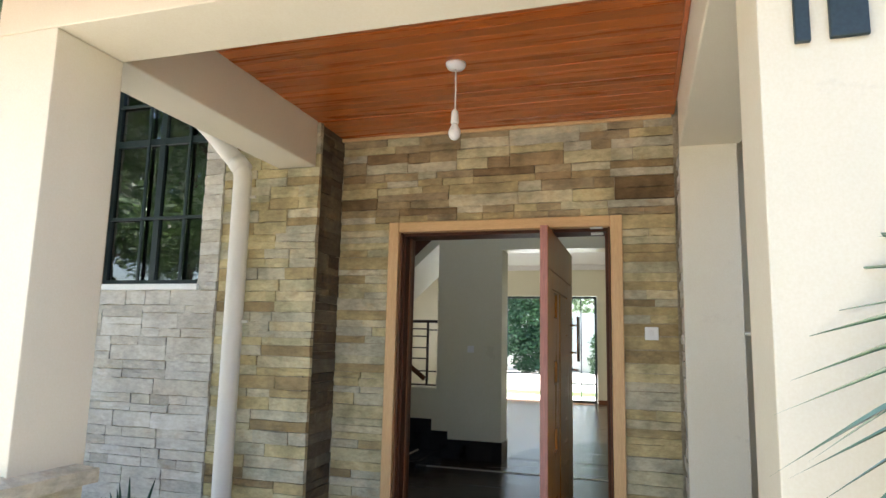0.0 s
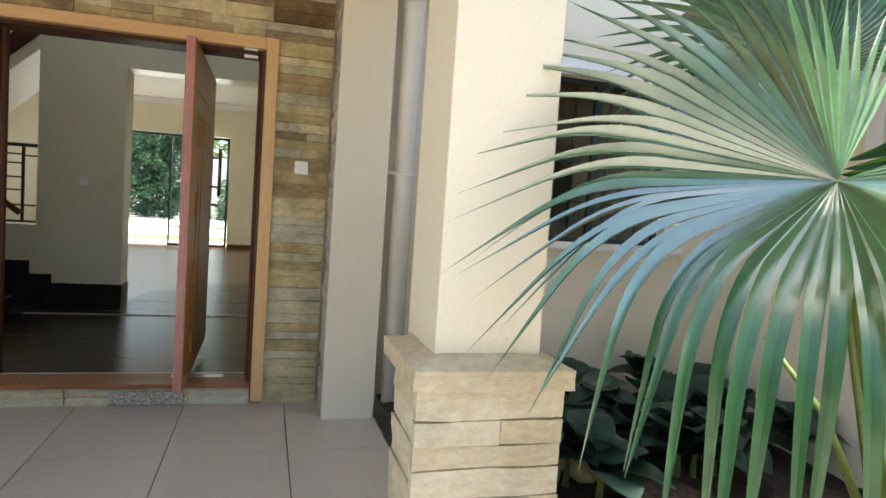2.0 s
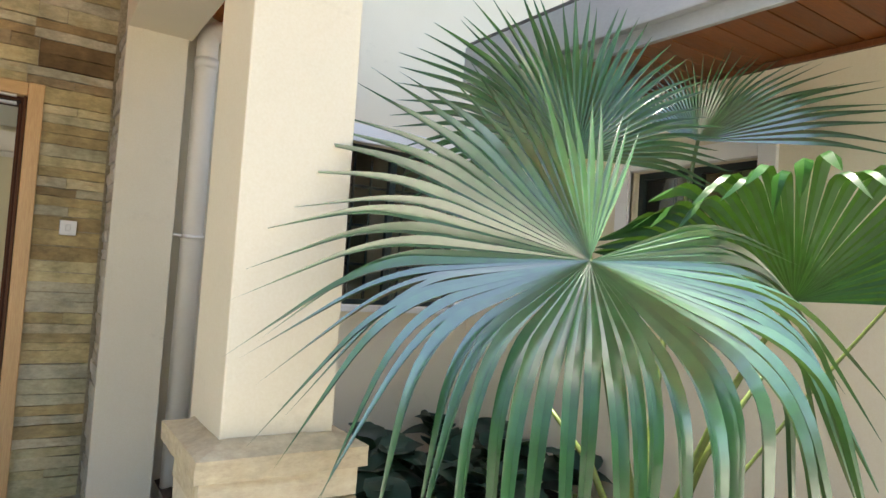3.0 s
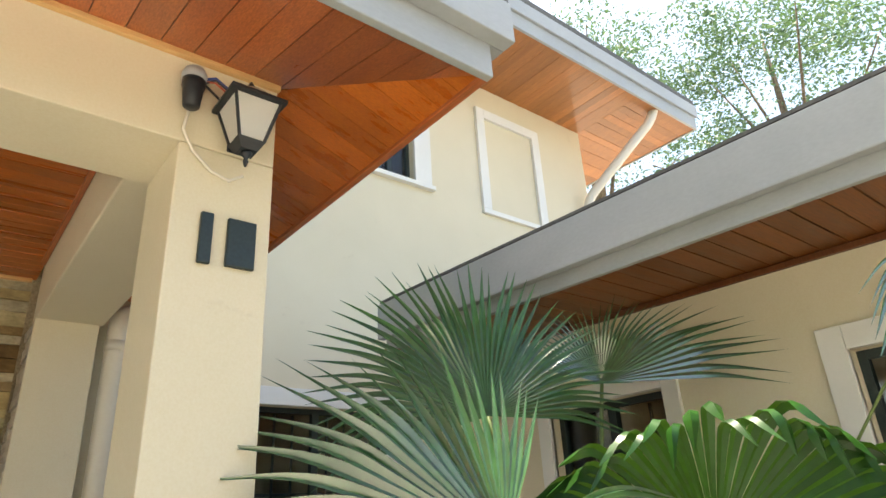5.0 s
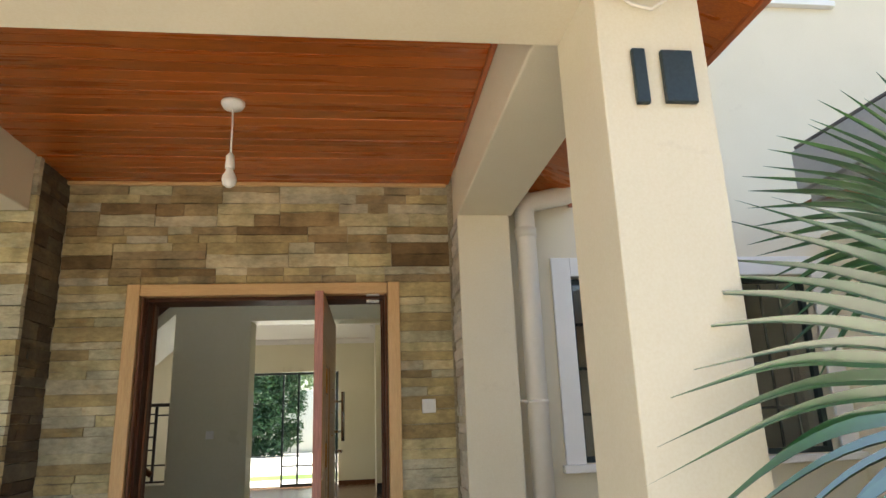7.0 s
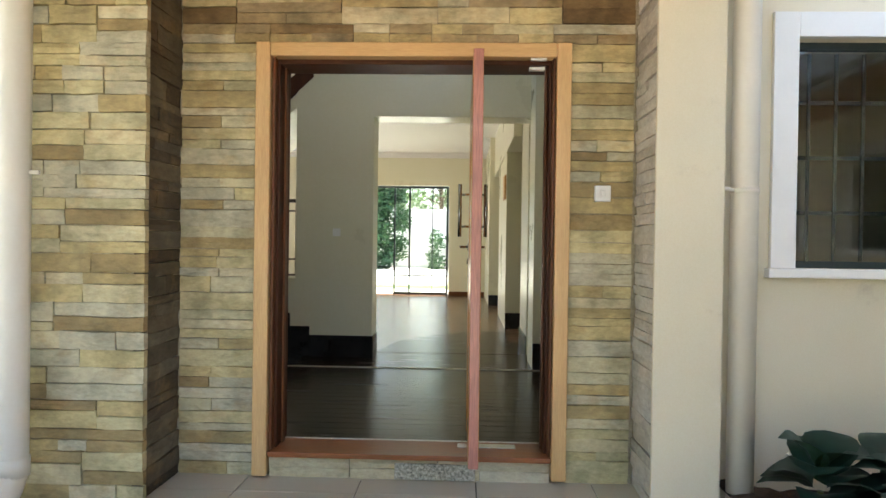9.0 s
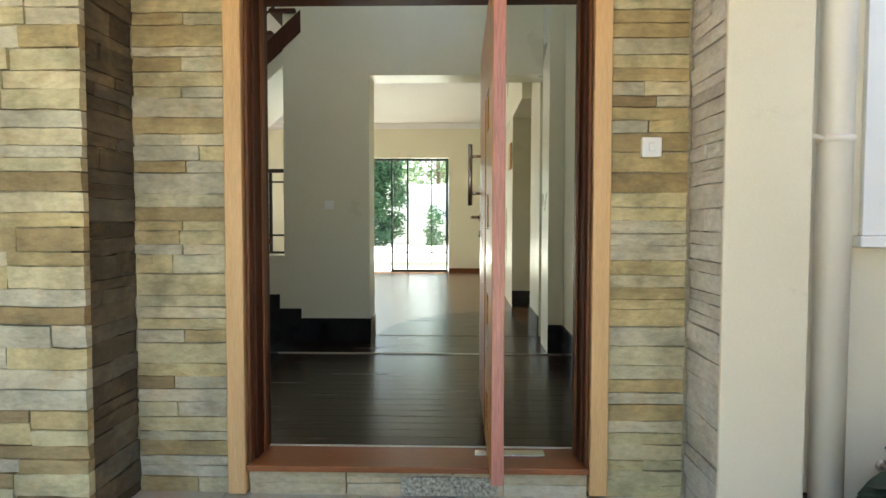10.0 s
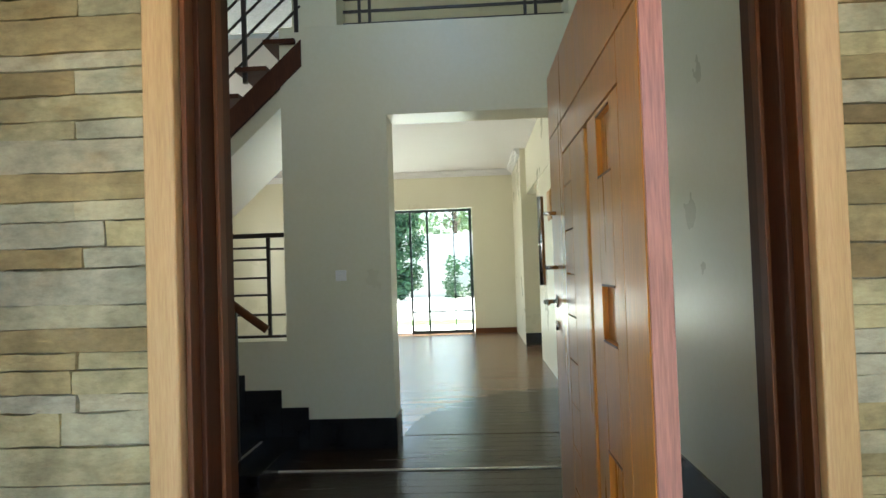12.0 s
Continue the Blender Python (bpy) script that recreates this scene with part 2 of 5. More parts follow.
M_STRIP = surface("pale_metal_strip", (0.55, 0.50, 0.42), (0.62, 0.57, 0.49), 6, 80, 0.35, 0.1, 0.05, 0.0005, metal=0.4)
M_STONE = stone_material("ochre_split_stone", ((0.0, (0.33, 0.24, 0.12)), (0.07, (0.46, 0.35, 0.17)), (0.20, (0.58, 0.465, 0.23)), (0.38, (0.66, 0.56, 0.30)), (0.55, (0.60, 0.535, 0.32)), (0.68, (0.57, 0.525, 0.37)), (0.82, (0.63, 0.57, 0.41)), (1.0, (0.71, 0.61, 0.36))), 0.58, 0.50)
# stone colours darkened to paint in the shade on the left return
M_STONE_SHADED = stone_material("shade_darkened_split_stone", ((0.0, (0.06, 0.045, 0.03)), (0.3, (0.15, 0.115, 0.07)), (0.6, (0.11, 0.09, 0.06)), (0.85, (0.20, 0.16, 0.10)), (1.0, (0.16, 0.14, 0.10))), 0.6, 0.3)
M_STONE_BROWN = stone_material("brown_split_stone", ((0.0, (0.19, 0.12, 0.055)), (0.25, (0.33, 0.225, 0.11)), (0.5, (0.44, 0.32, 0.155)), (0.75, (0.40, 0.31, 0.18)), (1.0, (0.54, 0.42, 0.22))), 0.5, 0.45)
# greyed to carry the cooler light on the left wall and right return
M_STONE_COOL_LIT = stone_material("cool_lit_grey_split_stone", ((0.0, (0.46, 0.42, 0.35)), (0.3, (0.59, 0.555, 0.48)), (0.6, (0.65, 0.61, 0.535)), (0.85, (0.57, 0.52, 0.42)), (1.0, (0.69, 0.65, 0.575))), 0.8, 0.2)
M_STONE_PALE = stone_material("pale_quarry_stone", ((0.0, (0.55, 0.455, 0.29)), (0.5, (0.63, 0.545, 0.37)), (1.0, (0.68, 0.60, 0.44))), 0.8, 0.3)
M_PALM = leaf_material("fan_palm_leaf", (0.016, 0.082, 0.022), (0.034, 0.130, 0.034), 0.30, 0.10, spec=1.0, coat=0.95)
# palm leaf copy, its green retinted for the look of sun through it
M_PALM_LIT = leaf_material("sun_tinted_palm_leaf", (0.010, 0.052, 0.006), (0.021, 0.082, 0.010), 0.33, 0.07, spec=0.35)
M_HEDGE = leaf_material("hedge_leaf", (0.015, 0.052, 0.028), (0.045, 0.115, 0.052), 0.4, 0.2)
M_TREE = leaf_material("tree_leaf", (0.075, 0.125, 0.06), (0.15, 0.21, 0.11), 0.4, 0.35)
# lightened so the crown's shaded underside reflects brighter in the tall window
M_TREE_LIGHTENED = leaf_material("lightened_grey_green_leaf", (0.17, 0.24, 0.15), (0.30, 0.36, 0.25), 0.35, 0.4)
M_TREE_HAZY = leaf_material("feathery_grey_green_leaf", (0.040, 0.085, 0.060), (0.095, 0.150, 0.110), 0.45, 0.3)
M_COVER = leaf_material("dark_broad_leaf", (0.009, 0.031, 0.023), (0.019, 0.056, 0.040), 0.42, 0.08, spec=0.35)
M_ALOE = leaf_material("aloe_leaf", (0.018, 0.048, 0.026), (0.035, 0.078, 0.036), 0.4, 0.06)
M_GLASS = glass_material("window_glass")
M_GLASS_TINTED = glass_material("reflective_tinted_glass", (0.55, 0.62, 0.60), 2.5)
mfr, nt_, nd_, lk_, bs_ = nodes_of("frosted_lantern_glass")
bs_.inputs["Base Color"].default_value = (0.8, 0.78, 0.74, 1)
bs_.inputs["Roughness"].default_value = 0.35
bs_.inputs["Transmission Weight"].default_value = 0.35
lk_.new(bumped(nt_, noise_of(nt_, 60, 3), 0.3, 0.002), bs_.inputs["Normal"])
M_FROST = mfr


# ---- mesh helpers ----
def add_box(bm, x0, x1, y0, y1, z0, z1, bev=0.0, m=None):
    r = bmesh.ops.create_cube(bm, size=1.0)
    vs = r["verts"]
    mt = Matrix.Translation(((x0 + x1) / 2, (y0 + y1) / 2, (z0 + z1) / 2)) @ Matrix.Diagonal((x1 - x0, y1 - y0, z1 - z0, 1))
    if m is not None:
        mt = m @ mt
    bmesh.ops.transform(bm, matrix=mt, verts=vs)
    if bev:
        es = list({e for v in vs for e in v.link_edges})
        bmesh.ops.bevel(bm, geom=es, offset=bev, segments=2, affect="EDGES", profile=0.5)
    return bm


def box(x0, x1, y0, y1, z0, z1, bev=0.0, m=None):
    return add_box(bmesh.new(), x0, x1, y0, y1, z0, z1, bev, m)


def finish(bm, name, material, smooth=False):
    me = bpy.data.meshes.new(name)
    bmesh.ops.recalc_face_normals(bm, faces=bm.faces)
    if smooth:
        for f in bm.faces:
            f.smooth = True
    bm.to_mesh(me)
    bm.free()
    me.materials.append(material)
    return me


def part(name, bm, material, parent, label="", smooth=False):
    ob = new(name, finish(bm, name, material, smooth))
    if parent is not None:
        ob.parent = parent
    if label:
        tagged(ob, label)
    return ob


def structure(name, bm, material, label, category):
    return tagged(part(name, bm, material, None), label, category, kind="structure")


def empty_thing(name, label, category, m=None, kind="", group=""):
    ob = tagged(new(name), label, category, group, kind)
    ob.empty_display_size = 0.1
    if m is not None:
        ob.matrix_world = m
    return ob


def tube(points, radius, segs=14, caps=True):
    """A round tube through points, with mitred joints; radius may be a list."""
    bm = bmesh.new()
    pts = [Vector(p) for p in points]
    rad = radius if isinstance(radius, (list, tuple)) else [radius] * len(pts)
    rings, ref = [], None
    for i, p in enumerate(pts):
        d = (pts[min(i + 1, len(pts) - 1)] - pts[max(i - 1, 0)]).normalized()
        if ref is None:
            ref = d.orthogonal().normalized()
        ref = (ref - d * ref.dot(d)).normalized()
        b = d.cross(ref)
        rings.append([bm.verts.new(p + rad[i] * (ref * math.cos(a) + b * math.sin(a))) for a in (2 * math.pi * k / segs for k in range(segs))])
    for r0, r1 in zip(rings, rings[1:]):
        for k in range(segs):
            bm.faces.new((r0[k], r0[(k + 1) % segs], r1[(k + 1) % segs], r1[k]))
    if caps:
        bm.faces.new(rings[0])
        bm.faces.new(rings[-1])
    return bm


def bend(points, r=0.08, n=5):
    """Rounds the corners of a line of points."""
    pts = [Vector(p) for p in points]
    out = [pts[0]]
    for a, b, c in zip(pts, pts[1:], pts[2:]):
        u, v = (a - b).normalized(), (c - b).normalized()
        for k in range(n + 1):
            s = k / n
            out.append((b + u * r) * (1 - s) ** 2 + b * 2 * s * (1 - s) + (b + v * r) * s ** 2)
    return out + [pts[-1]]


def lathe(profile, segs=28):
    """A turned form from (radius, z) pairs."""
    bm = bmesh.new()
    rings = [[bm.verts.new((r * math.cos(2 * math.pi * k / segs), r * math.sin(2 * math.pi * k / segs), z)) for k in range(segs)] for r, z in profile]
    for r0, r1 in zip(rings, rings[1:]):
        for k in range(segs):
            bm.faces.new((r0[k], r0[(k + 1) % segs], r1[(k + 1) % segs], r1[k]))
    bm.faces.new(rings[0])
    bm.faces.new(rings[-1])
    return bm


def wall_bm(axis, p0, p1, a0, a1, z0, z1, openings=()):
    """A wall along axis 'x' or 'y' between the planes p0 and p1, with openings (a0, a1, z0, z1) through it."""
    bm = bmesh.new()
    cuts = sorted({a0, a1, *[v for o in openings for v in o[:2] if a0 < v < a1]})
    for u, v in zip(cuts, cuts[1:]):
        holes = sorted((o[2], o[3]) for o in openings if o[0] < (u + v) / 2 < o[1])
        z = z0
        for h0, h1 in holes + [(z1, z1)]:
            if h0 > z + 1e-4:
                if axis == "x":
                    add_box(bm, u, v, p0, p1, z, h0)
                else:
                    add_box(bm, p0, p1, u, v, z, h0)
            z = max(z, h1)
    return bm


# ---- ground ----
def ground_sheet():
    bm = bmesh.new()
    n = 60
    xs = [-400 + 800 * (i / n) for i in range(n + 1)]
    grid = [[bm.verts.new((x, y, -0.11)) for x in xs] for y in xs]
    for j in range(n):
        for i in range(n):
            bm.faces.new((grid[j][i], grid[j][i + 1], grid[j + 1][i + 1], grid[j + 1][i]))
    return bm


structure("ground", ground_sheet(), M_DRIVE, "paved ground round the house, made paler to bounce light", "ground")
structure("lawn", box(-14, 12, 12.9, 14.5, -0.05, 0.0, 0.0), M_LAWN, "sunlit green strip of lawn behind the house", "lawn")
structure("garden_paving", box(-14, 12, 14.51, 26.9, -0.06, -0.004), M_PALEPAVE, "paving behind the lawn, coloured pale for the glare", "pavement")
structure("garden_path", box(-6, 4, 11.26, 12.89, -0.05, 0.012), M_PALEPAVE, "pale paving along the garden door", "pavement")


def soil_bed():
    bm = bmesh.new()
    nx, ny = 40, 50
    x0, x1, y0, y1 = 1.5, 3.62, -5.6, -0.115
    vs = [[bm.verts.new((x0 + (x1 - x0) * i / nx, y0 + (y1 - y0) * j / ny,
                         0.03 + 0.05 * noise.noise(Vector((i * 0.25, j * 0.25, 0))) + 0.025 * noise.noise(Vector((i * 0.9, j * 0.9, 4))))) for i in range(nx + 1)] for j in range(ny + 1)]
    for j in range(ny):
        for i in range(nx):
            bm.faces.new((vs[j][i], vs[j][i + 1], vs[j + 1][i + 1], vs[j + 1][i]))
    return bm


structure("flower_bed", soil_bed(), M_SOIL, "dark bare soil of the planting bed under the window", "soil")

# ---- house walls ----
W2 = (1.862, 3.48, 1.075, 2.185)      # ground floor window beside the porch
WU = (3.40, 3.85, 4.25, 5.10)      # upper window
NI = (4.775, 5.49, 4.205, 5.29)      # blind niche
facade = structure("wall_front", wall_bm("x", -0.115, 0.14, 1.45, 6.40, -0.12, 5.85, (W2, WU)), M_PLASTER, "cream plastered two-storey house wall", "wall")
# the opening above the porch is unseen, added for the hall lamp
structure("wall_upper_porch", wall_bm("x", 0.16, 0.32, -4.6, 1.45, 2.95, 5.85, ((-1.25, 0.25, 3.6, 4.95),)), M_PLASTER, "cream plastered upper wall above the porch roof", "wall")
structure("wall_side", wall_bm("y", 6.20, 6.40, 0.14, 10.5, -0.12, 5.85), M_PLASTER, "cream plastered side wall of the upper floor", "wall")
structure("wall_east_wing", wall_bm("y", 3.62, 3.82, -8.5, -0.115, -0.05, 2.46, ((-2.38, -1.625, 1.16, 1.965), (-4.15, -3.235, 1.195, 1.96))), M_PLASTER, "cream plastered single-storey wing wall", "wall")
structure("wall_wing_end", wall_bm("x", -8.5, -8.3, 3.82, 9, -0.05, 2.5), M_PLASTER, "cream plastered end wall of the wing", "wall")
structure("wall_door", wall_bm("x", 0.06, 0.26, -1.32, 1.45, -0.12, 2.95, ((-0.74, 0.74, -0.2, 2.14),)), M_MORTAR, "backing wall round the entrance behind the stone cladding", "wall")
structure("wall_pier_left", box(-1.95, -1.2355, -0.3405, 0.06, -0.12, 2.95), M_MORTAR, "masonry pier beside the entrance behind stone cladding", "wall")
structure("wall_pier_right_face", box(1.142, 1.455, -0.302, -0.281, -0.12, 2.54, 0.005), M_PLASTER, "cream plastered front of the pier", "wall")
structure("wall_pier_right", box(1.168, 1.452, -0.28, 0.06, -0.12, 2.56, 0.004), M_PLASTER, "plastered pier beside the entrance", "wall")
structure("wall_pier_right_core", box(1.168, 1.45, -0.285, 0.06, 2.561, 2.95), M_PLASTER, "plastered top of the pier", "wall")
structure("wall_left", wall_bm("x", -0.36, -0.16, -5.0, -1.951, -0.12, 5.6, ((-3.02, -2.11, 1.725, 3.405),)), M_MORTAR, "front wall with the tall window behind grey stone cladding", "wall")

# ---- entrance porch ----
PZ = 2.85


def boards_x(x0, x1, y0, y1, z, w=0.085, gap=0.004, th=0.018):
    """Tongue and groove boards that run along x, one mesh."""
    bm = bmesh.new()
    n = int(round((y1 - y0) / w))
    w = (y1 - y0) / n
    for i in range(n):
        add_box(bm, x0, x1, y0 + i * w + gap / 2, y0 + (i + 1) * w - gap / 2, z + 0.001 * (i % 3), z + th, 0.0025)
    add_box(bm, x0, x1, y0, y1, z + th - 0.006, z + th + 0.02)
    return bm


structure("ceiling", boards_x(-1.213, 1.142, -2.163, 0.04, PZ), M_CEILBOARD, "varnished orange-brown tongue-and-groove board ceiling of the porch", "ceiling")
structure("ceiling_trim", box(-1.24, 1.12, 0.005, 0.035, PZ - 0.022, PZ - 0.001, 0.003), M_FRAME_X, "light wooden bead along the porch ceiling", "trim")
structure("ceiling_trim_side", box(1.117, 1.141, -2.16, -0.3, PZ - 0.02, PZ - 0.001, 0.003), M_SOFFIT_Y, "wooden bead along the side beam", "trim")

porch_frame = empty_thing("porch_frame", "cream plastered porch portal with two square pillars and beams", "porch", kind="structure")
part("pillar", box(1.205, 1.498, -2.483, -2.165, 0.845, 2.486, 0.004), M_PLASTER, porch_frame)
part("pillar", box(-1.445, -1.145, -2.483, -2.165, 0.845, 2.486, 0.004), M_PLASTER, porch_frame)
part("front_beam", box(-1.442, 1.497, -2.485, -2.163, 2.488, 2.80, 0.004), M_PLASTER, porch_frame)
part("side_beam", box(1.143, 1.475, -2.162, -0.29, 2.53, 2.95, 0.008), M_PLASTER, porch_frame)
part("side_beam", box(-1.50, -1.214, -2.162, -0.375, 2.53, 2.95, 0.008), M_PLASTER, porch_frame)

# tiled porch floor: pieces are laid further down
porch_floor = structure("porch_floor", box(-1.40, 1.47, -3.05, 0.06, -0.115, -0.058), M_GROUT, "porch floor slab with dark tile joints", "floor")

# ---- door frame and pivot door ----
door_frame = empty_thing("door_frame", "light oiled wooden frame round the entrance with dark inner jambs", "door frame", kind="structure")
part("jamb_face", box(-0.808, -0.732, -0.005, 0.07, -0.04, 2.194, 0.006), M_FRAME, door_frame)
part("jamb_face", box(0.729, 0.804, -0.005, 0.07, -0.03, 2.194, 0.006), M_FRAME, door_frame)
part("head_face", box(-0.731, 0.728, -0.004, 0.07, 2.121, 2.193, 0.006), M_FRAME_X, door_frame)
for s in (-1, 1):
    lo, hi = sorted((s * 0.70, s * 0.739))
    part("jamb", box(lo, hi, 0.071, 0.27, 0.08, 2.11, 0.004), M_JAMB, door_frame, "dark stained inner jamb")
    lo, hi = sorted((s * 0.688, s * 0.70))
    part("stop", box(lo, hi, 0.15, 0.19, 0.08, 2.11, 0.003), M_BEAD, door_frame, "reddish door stop")
    lo, hi = sorted((s * 0.712, s * 0.726))
    part("bead", box(lo, hi, 0.02, 0.069, 0.08, 2.12, 0.003), M_BEAD, door_frame, "dark reddish bead")
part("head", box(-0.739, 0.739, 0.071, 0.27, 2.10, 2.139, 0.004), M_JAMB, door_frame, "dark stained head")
part("threshold", box(-0.726, 0.726, -0.01, 0.235, 0.062, 0.088, 0.004), M_SILL, door_frame, "reddish varnished threshold board")
part("floor_strip", box(-0.70, 0.70, 0.237, 0.252, 0.06, 0.090, 0.002), M_STRIP, door_frame, "pale metal strip")
part("pivot_plate", box(0.25, 0.56, 0.13, 0.20, 0.0885, 0.091, 0.001), M_CHROME, door_frame, "steel pivot plate")
part("closer_cover", box(0.60, 0.68, 0.10, 0.14, 2.085, 2.099, 0.002), M_PLASTIC, door_frame, "small white catch")
part("vent", box(0.60, 0.68, 0.02, 0.05, 2.112, 2.124, 0.002), M_PLASTIC, door_frame, "small white catch")

LX0, LX1, LY0, LY1, LZ0, LZ1 = 0.306, 0.353, -0.19, 1.28, 0.091, 2.104
door = empty_thing("door_1", "open varnished mahogany pivot door with small glazed slots and steel handles", "door", pose(0, 0, 0))
part("leaf", box(LX0 + 0.013, LX1 - 0.013, LY0 + 0.003, LY1 - 0.001, LZ0, LZ1, 0.003), M_DOOR, door)
part("edge", box(LX0, LX1, LY0 - 0.006, LY0 + 0.002, LZ0, LZ1, 0.002), M_DOOR_EDGE, door, "pinkish varnished door edge")
SLOTS = ((0.22, 0.36), (0.66, 0.80), (1.10, 1.24), (1.535, 1.69))
for sx, face in ((-1, LX0), (1, LX1)):
    def skin(y0, y1, z0, z1, name="panel", mat=M_DOOR, t=0.002, bev=0.0015, lab="", sx=sx, face=face):
        lo, hi = sorted((face - sx * 0.014, face + sx * t))
        part(name, box(lo, hi, y0, y1, z0, z1, bev), mat, door, lab)
    # raised boards with grooves between them: top board, lock stile, short boards, field, slot column, broad stile
    skin(LY0 + 0.003, LY1, 1.838, LZ1)
    skin(0.902, LY1, LZ0, 1.832)
    skin(0.003, 0.896, 1.716, 1.832)
    tops_ = [LZ0, 0.335, 0.49, 0.645, 0.80, 0.958, 1.118, 1.268, 1.424, 1.588, 1.71]
    for a, b in zip(tops_, tops_[1:]):
        skin(0.722, 0.896, a + 0.003, b - 0.003)
    skin(0.452, 0.7195, LZ0, 1.71)
    skin(0.262, 0.392, LZ0, 1.71)
    skin(0.412, 0.430, LZ0, 1.70, "long_rib", M_DOOR, 0.006, 0.005, "long raised rib")
    skin(LY0 + 0.003, 0.000, LZ0, 1.832)
    skin(0.003, 0.094, LZ0, 1.71)
    zs = [LZ0] + [v for sl in SLOTS for v in sl] + [1.71]
    for a, b in zip(zs[::2], zs[1::2]):
        skin(0.0945, 0.2615, a, b)
    for a, b in SLOTS:
        skin(0.100, 0.256, a - 0.007, a - 0.001, "slot_bead", M_BEAD, 0.004, 0.001, "dark bead of the slot")
        skin(0.100, 0.256, b + 0.001, b + 0.007, "slot_bead", M_BEAD, 0.004, 0.001, "dark bead of the slot")
    hx = face + sx * 0.065
    hd = part("pull_handle", tube([(hx, 1.14, 1.22), (hx, 1.14, 1.58)], 0.013), M_CHROME, door, "brushed steel bar handle", True)
    for z in (1.29, 1.51):
        part("standoff", tube([(face, 1.14, z), (hx, 1.14, z)], 0.008), M_CHROME, hd, "", True)
    lv = part("lever_handle", tube(bend([(face, 1.19, 1.15), (face + sx * 0.055, 1.19, 1.15), (face + sx * 0.055, 1.07, 1.15)], 0.015), 0.009), M_CHROME, door, "brushed steel lever handle", True)
    part("rose", tube([(face, 1.19, 1.15), (face + sx * 0.008, 1.19, 1.15)], 0.026, 20), M_CHROME, lv, "", True)
    kc = part("key_cylinder", tube([(face, 1.19, 1.05), (face + sx * 0.012, 1.19, 1.05)], 0.02, 16), M_CHROME, door, "steel key cylinder", True)

# light switch on the stone beside the door
sw = empty_thing("light_switch", "square white plastic light switch on the stone wall", "switch", pose(0.969, 0.018, 1.435))
plate = part("plate", box(-0.041, 0.041, -0.014, 0.01, -0.041, 0.041, 0.004), M_PLASTIC, sw)
part("rocker", box(-0.012, 0.012, -0.020, -0.013, -0.018, 0.018, 0.003), M_WHITE, plate)

# hanging bulb
pend = empty_thing("pendant_bulb", "bare white bulb on a cord from a ceiling rose", "lamp", pose(-0.022, -1.05, PZ))
part("ceiling_rose", lathe([(0.055, 0.0), (0.055, -0.012), (0.045, -0.03), (0.012, -0.036)]), M_PLASTIC, pend, "", True)
part("cord", tube([(0, 0, -0.03), (0.002, 0, -0.15), (0, 0, -0.28)], 0.0045, 8), M_PLASTIC, pend, "", True)
holder = part("holder", lathe([(0.008, -0.26), (0.019, -0.275), (0.022, -0.335), (0.019, -0.34)], 20), M_PLASTIC, pend, "", True)
part("bulb", lathe([(0.014, -0.335), (0.018, -0.35), (0.031, -0.375), (0.034, -0.395), (0.028, -0.415), (0.014, -0.428), (0.003, -0.431)], 20), M_PLASTIC, holder, "white glass bulb", True)

# number on the pillar as plain bars
num = empty_thing("number_sign", "two dark green metal bars fixed to the pillar", "sign", pose(1.30, -2.485, 2.195))
part("bar", box(-0.014, 0.022, -0.016, 0.0, -0.078, 0.078, 0.004), M_STEEL_DARK, num)
part("bar", box(0.064, 0.150, -0.016, 0.0, -0.074, 0.076, 0.004), M_STEEL_DARK, num)


# wall lantern
def taper_box(b0, b1, z0, z1):
    bm = bmesh.new()
    lo = [bm.verts.new((sx * b0, sy * b0, z0)) for sx, sy in ((-1, -1), (1, -1), (1, 1), (-1, 1))]
    hi = [bm.verts.new((sx * b1, sy * b1, z1)) for sx, sy in ((-1, -1), (1, -1), (1, 1), (-1, 1))]
    bm.faces.new(lo)
    bm.faces.new(hi)
    for k in range(4):
        bm.faces.new((lo[k], lo[(k + 1) % 4], hi[(k + 1) % 4], hi[k]))
    return bm


lan = empty_thing("wall_lantern", "black four-sided wall lantern with frosted glass on the pillar", "lamp", pose(1.368, -2.586, 2.417) @ Matrix.Scale(0.84, 4))
lamp_cap = part("roof_cap", lathe([(0.098, 0.236), (0.094, 0.246), (0.070, 0.268), (0.044, 0.286), (0.02, 0.292)], 24), M_DUSTY, lan, "dusty grey domed cap")
part("cap_rim", box(-0.102, 0.102, -0.102, 0.102, 0.220, 0.236, 0.003), M_LANTERN, lan)
lamp_body = part("glass_body", taper_box(0.042, 0.080, 0.070, 0.219), M_FROST, lan, "frosted pale glass")
part("base", taper_box(0.030, 0.050, 0.035, 0.069), M_LANTERN, lan)
part("finial", lathe([(0.004, -0.02), (0.010, 0.0), (0.006, 0.012), (0.016, 0.022), (0.022, 0.036)], 14), M_LANTERN, lan, "", True)
part("top_finial", lathe([(0.02, 0.284), (0.012, 0.30), (0.014, 0.315), (0.004, 0.335)], 14), M_LANTERN, lamp_cap, "", True)
for sx, sy in ((-1, -1), (1, -1), (1, 1), (-1, 1)):
    part("corner_bar", tube([(sx * 0.044, sy * 0.044, 0.068), (sx * 0.083, sy * 0.083, 0.222)], 0.006, 6), M_LANTERN, lamp_body)
part("bracket", tube(bend([(0, 0.118, 0.16), (0, 0.10, 0.29), (0, 0.03, 0.30), (0, 0.0, 0.285)], 0.03), 0.010, 8), M_LANTERN, lan, "", True)
part("back_plate", box(-0.03, 0.03, 0.106, 0.1195, 0.09, 0.22, 0.004), M_LANTERN, lan)

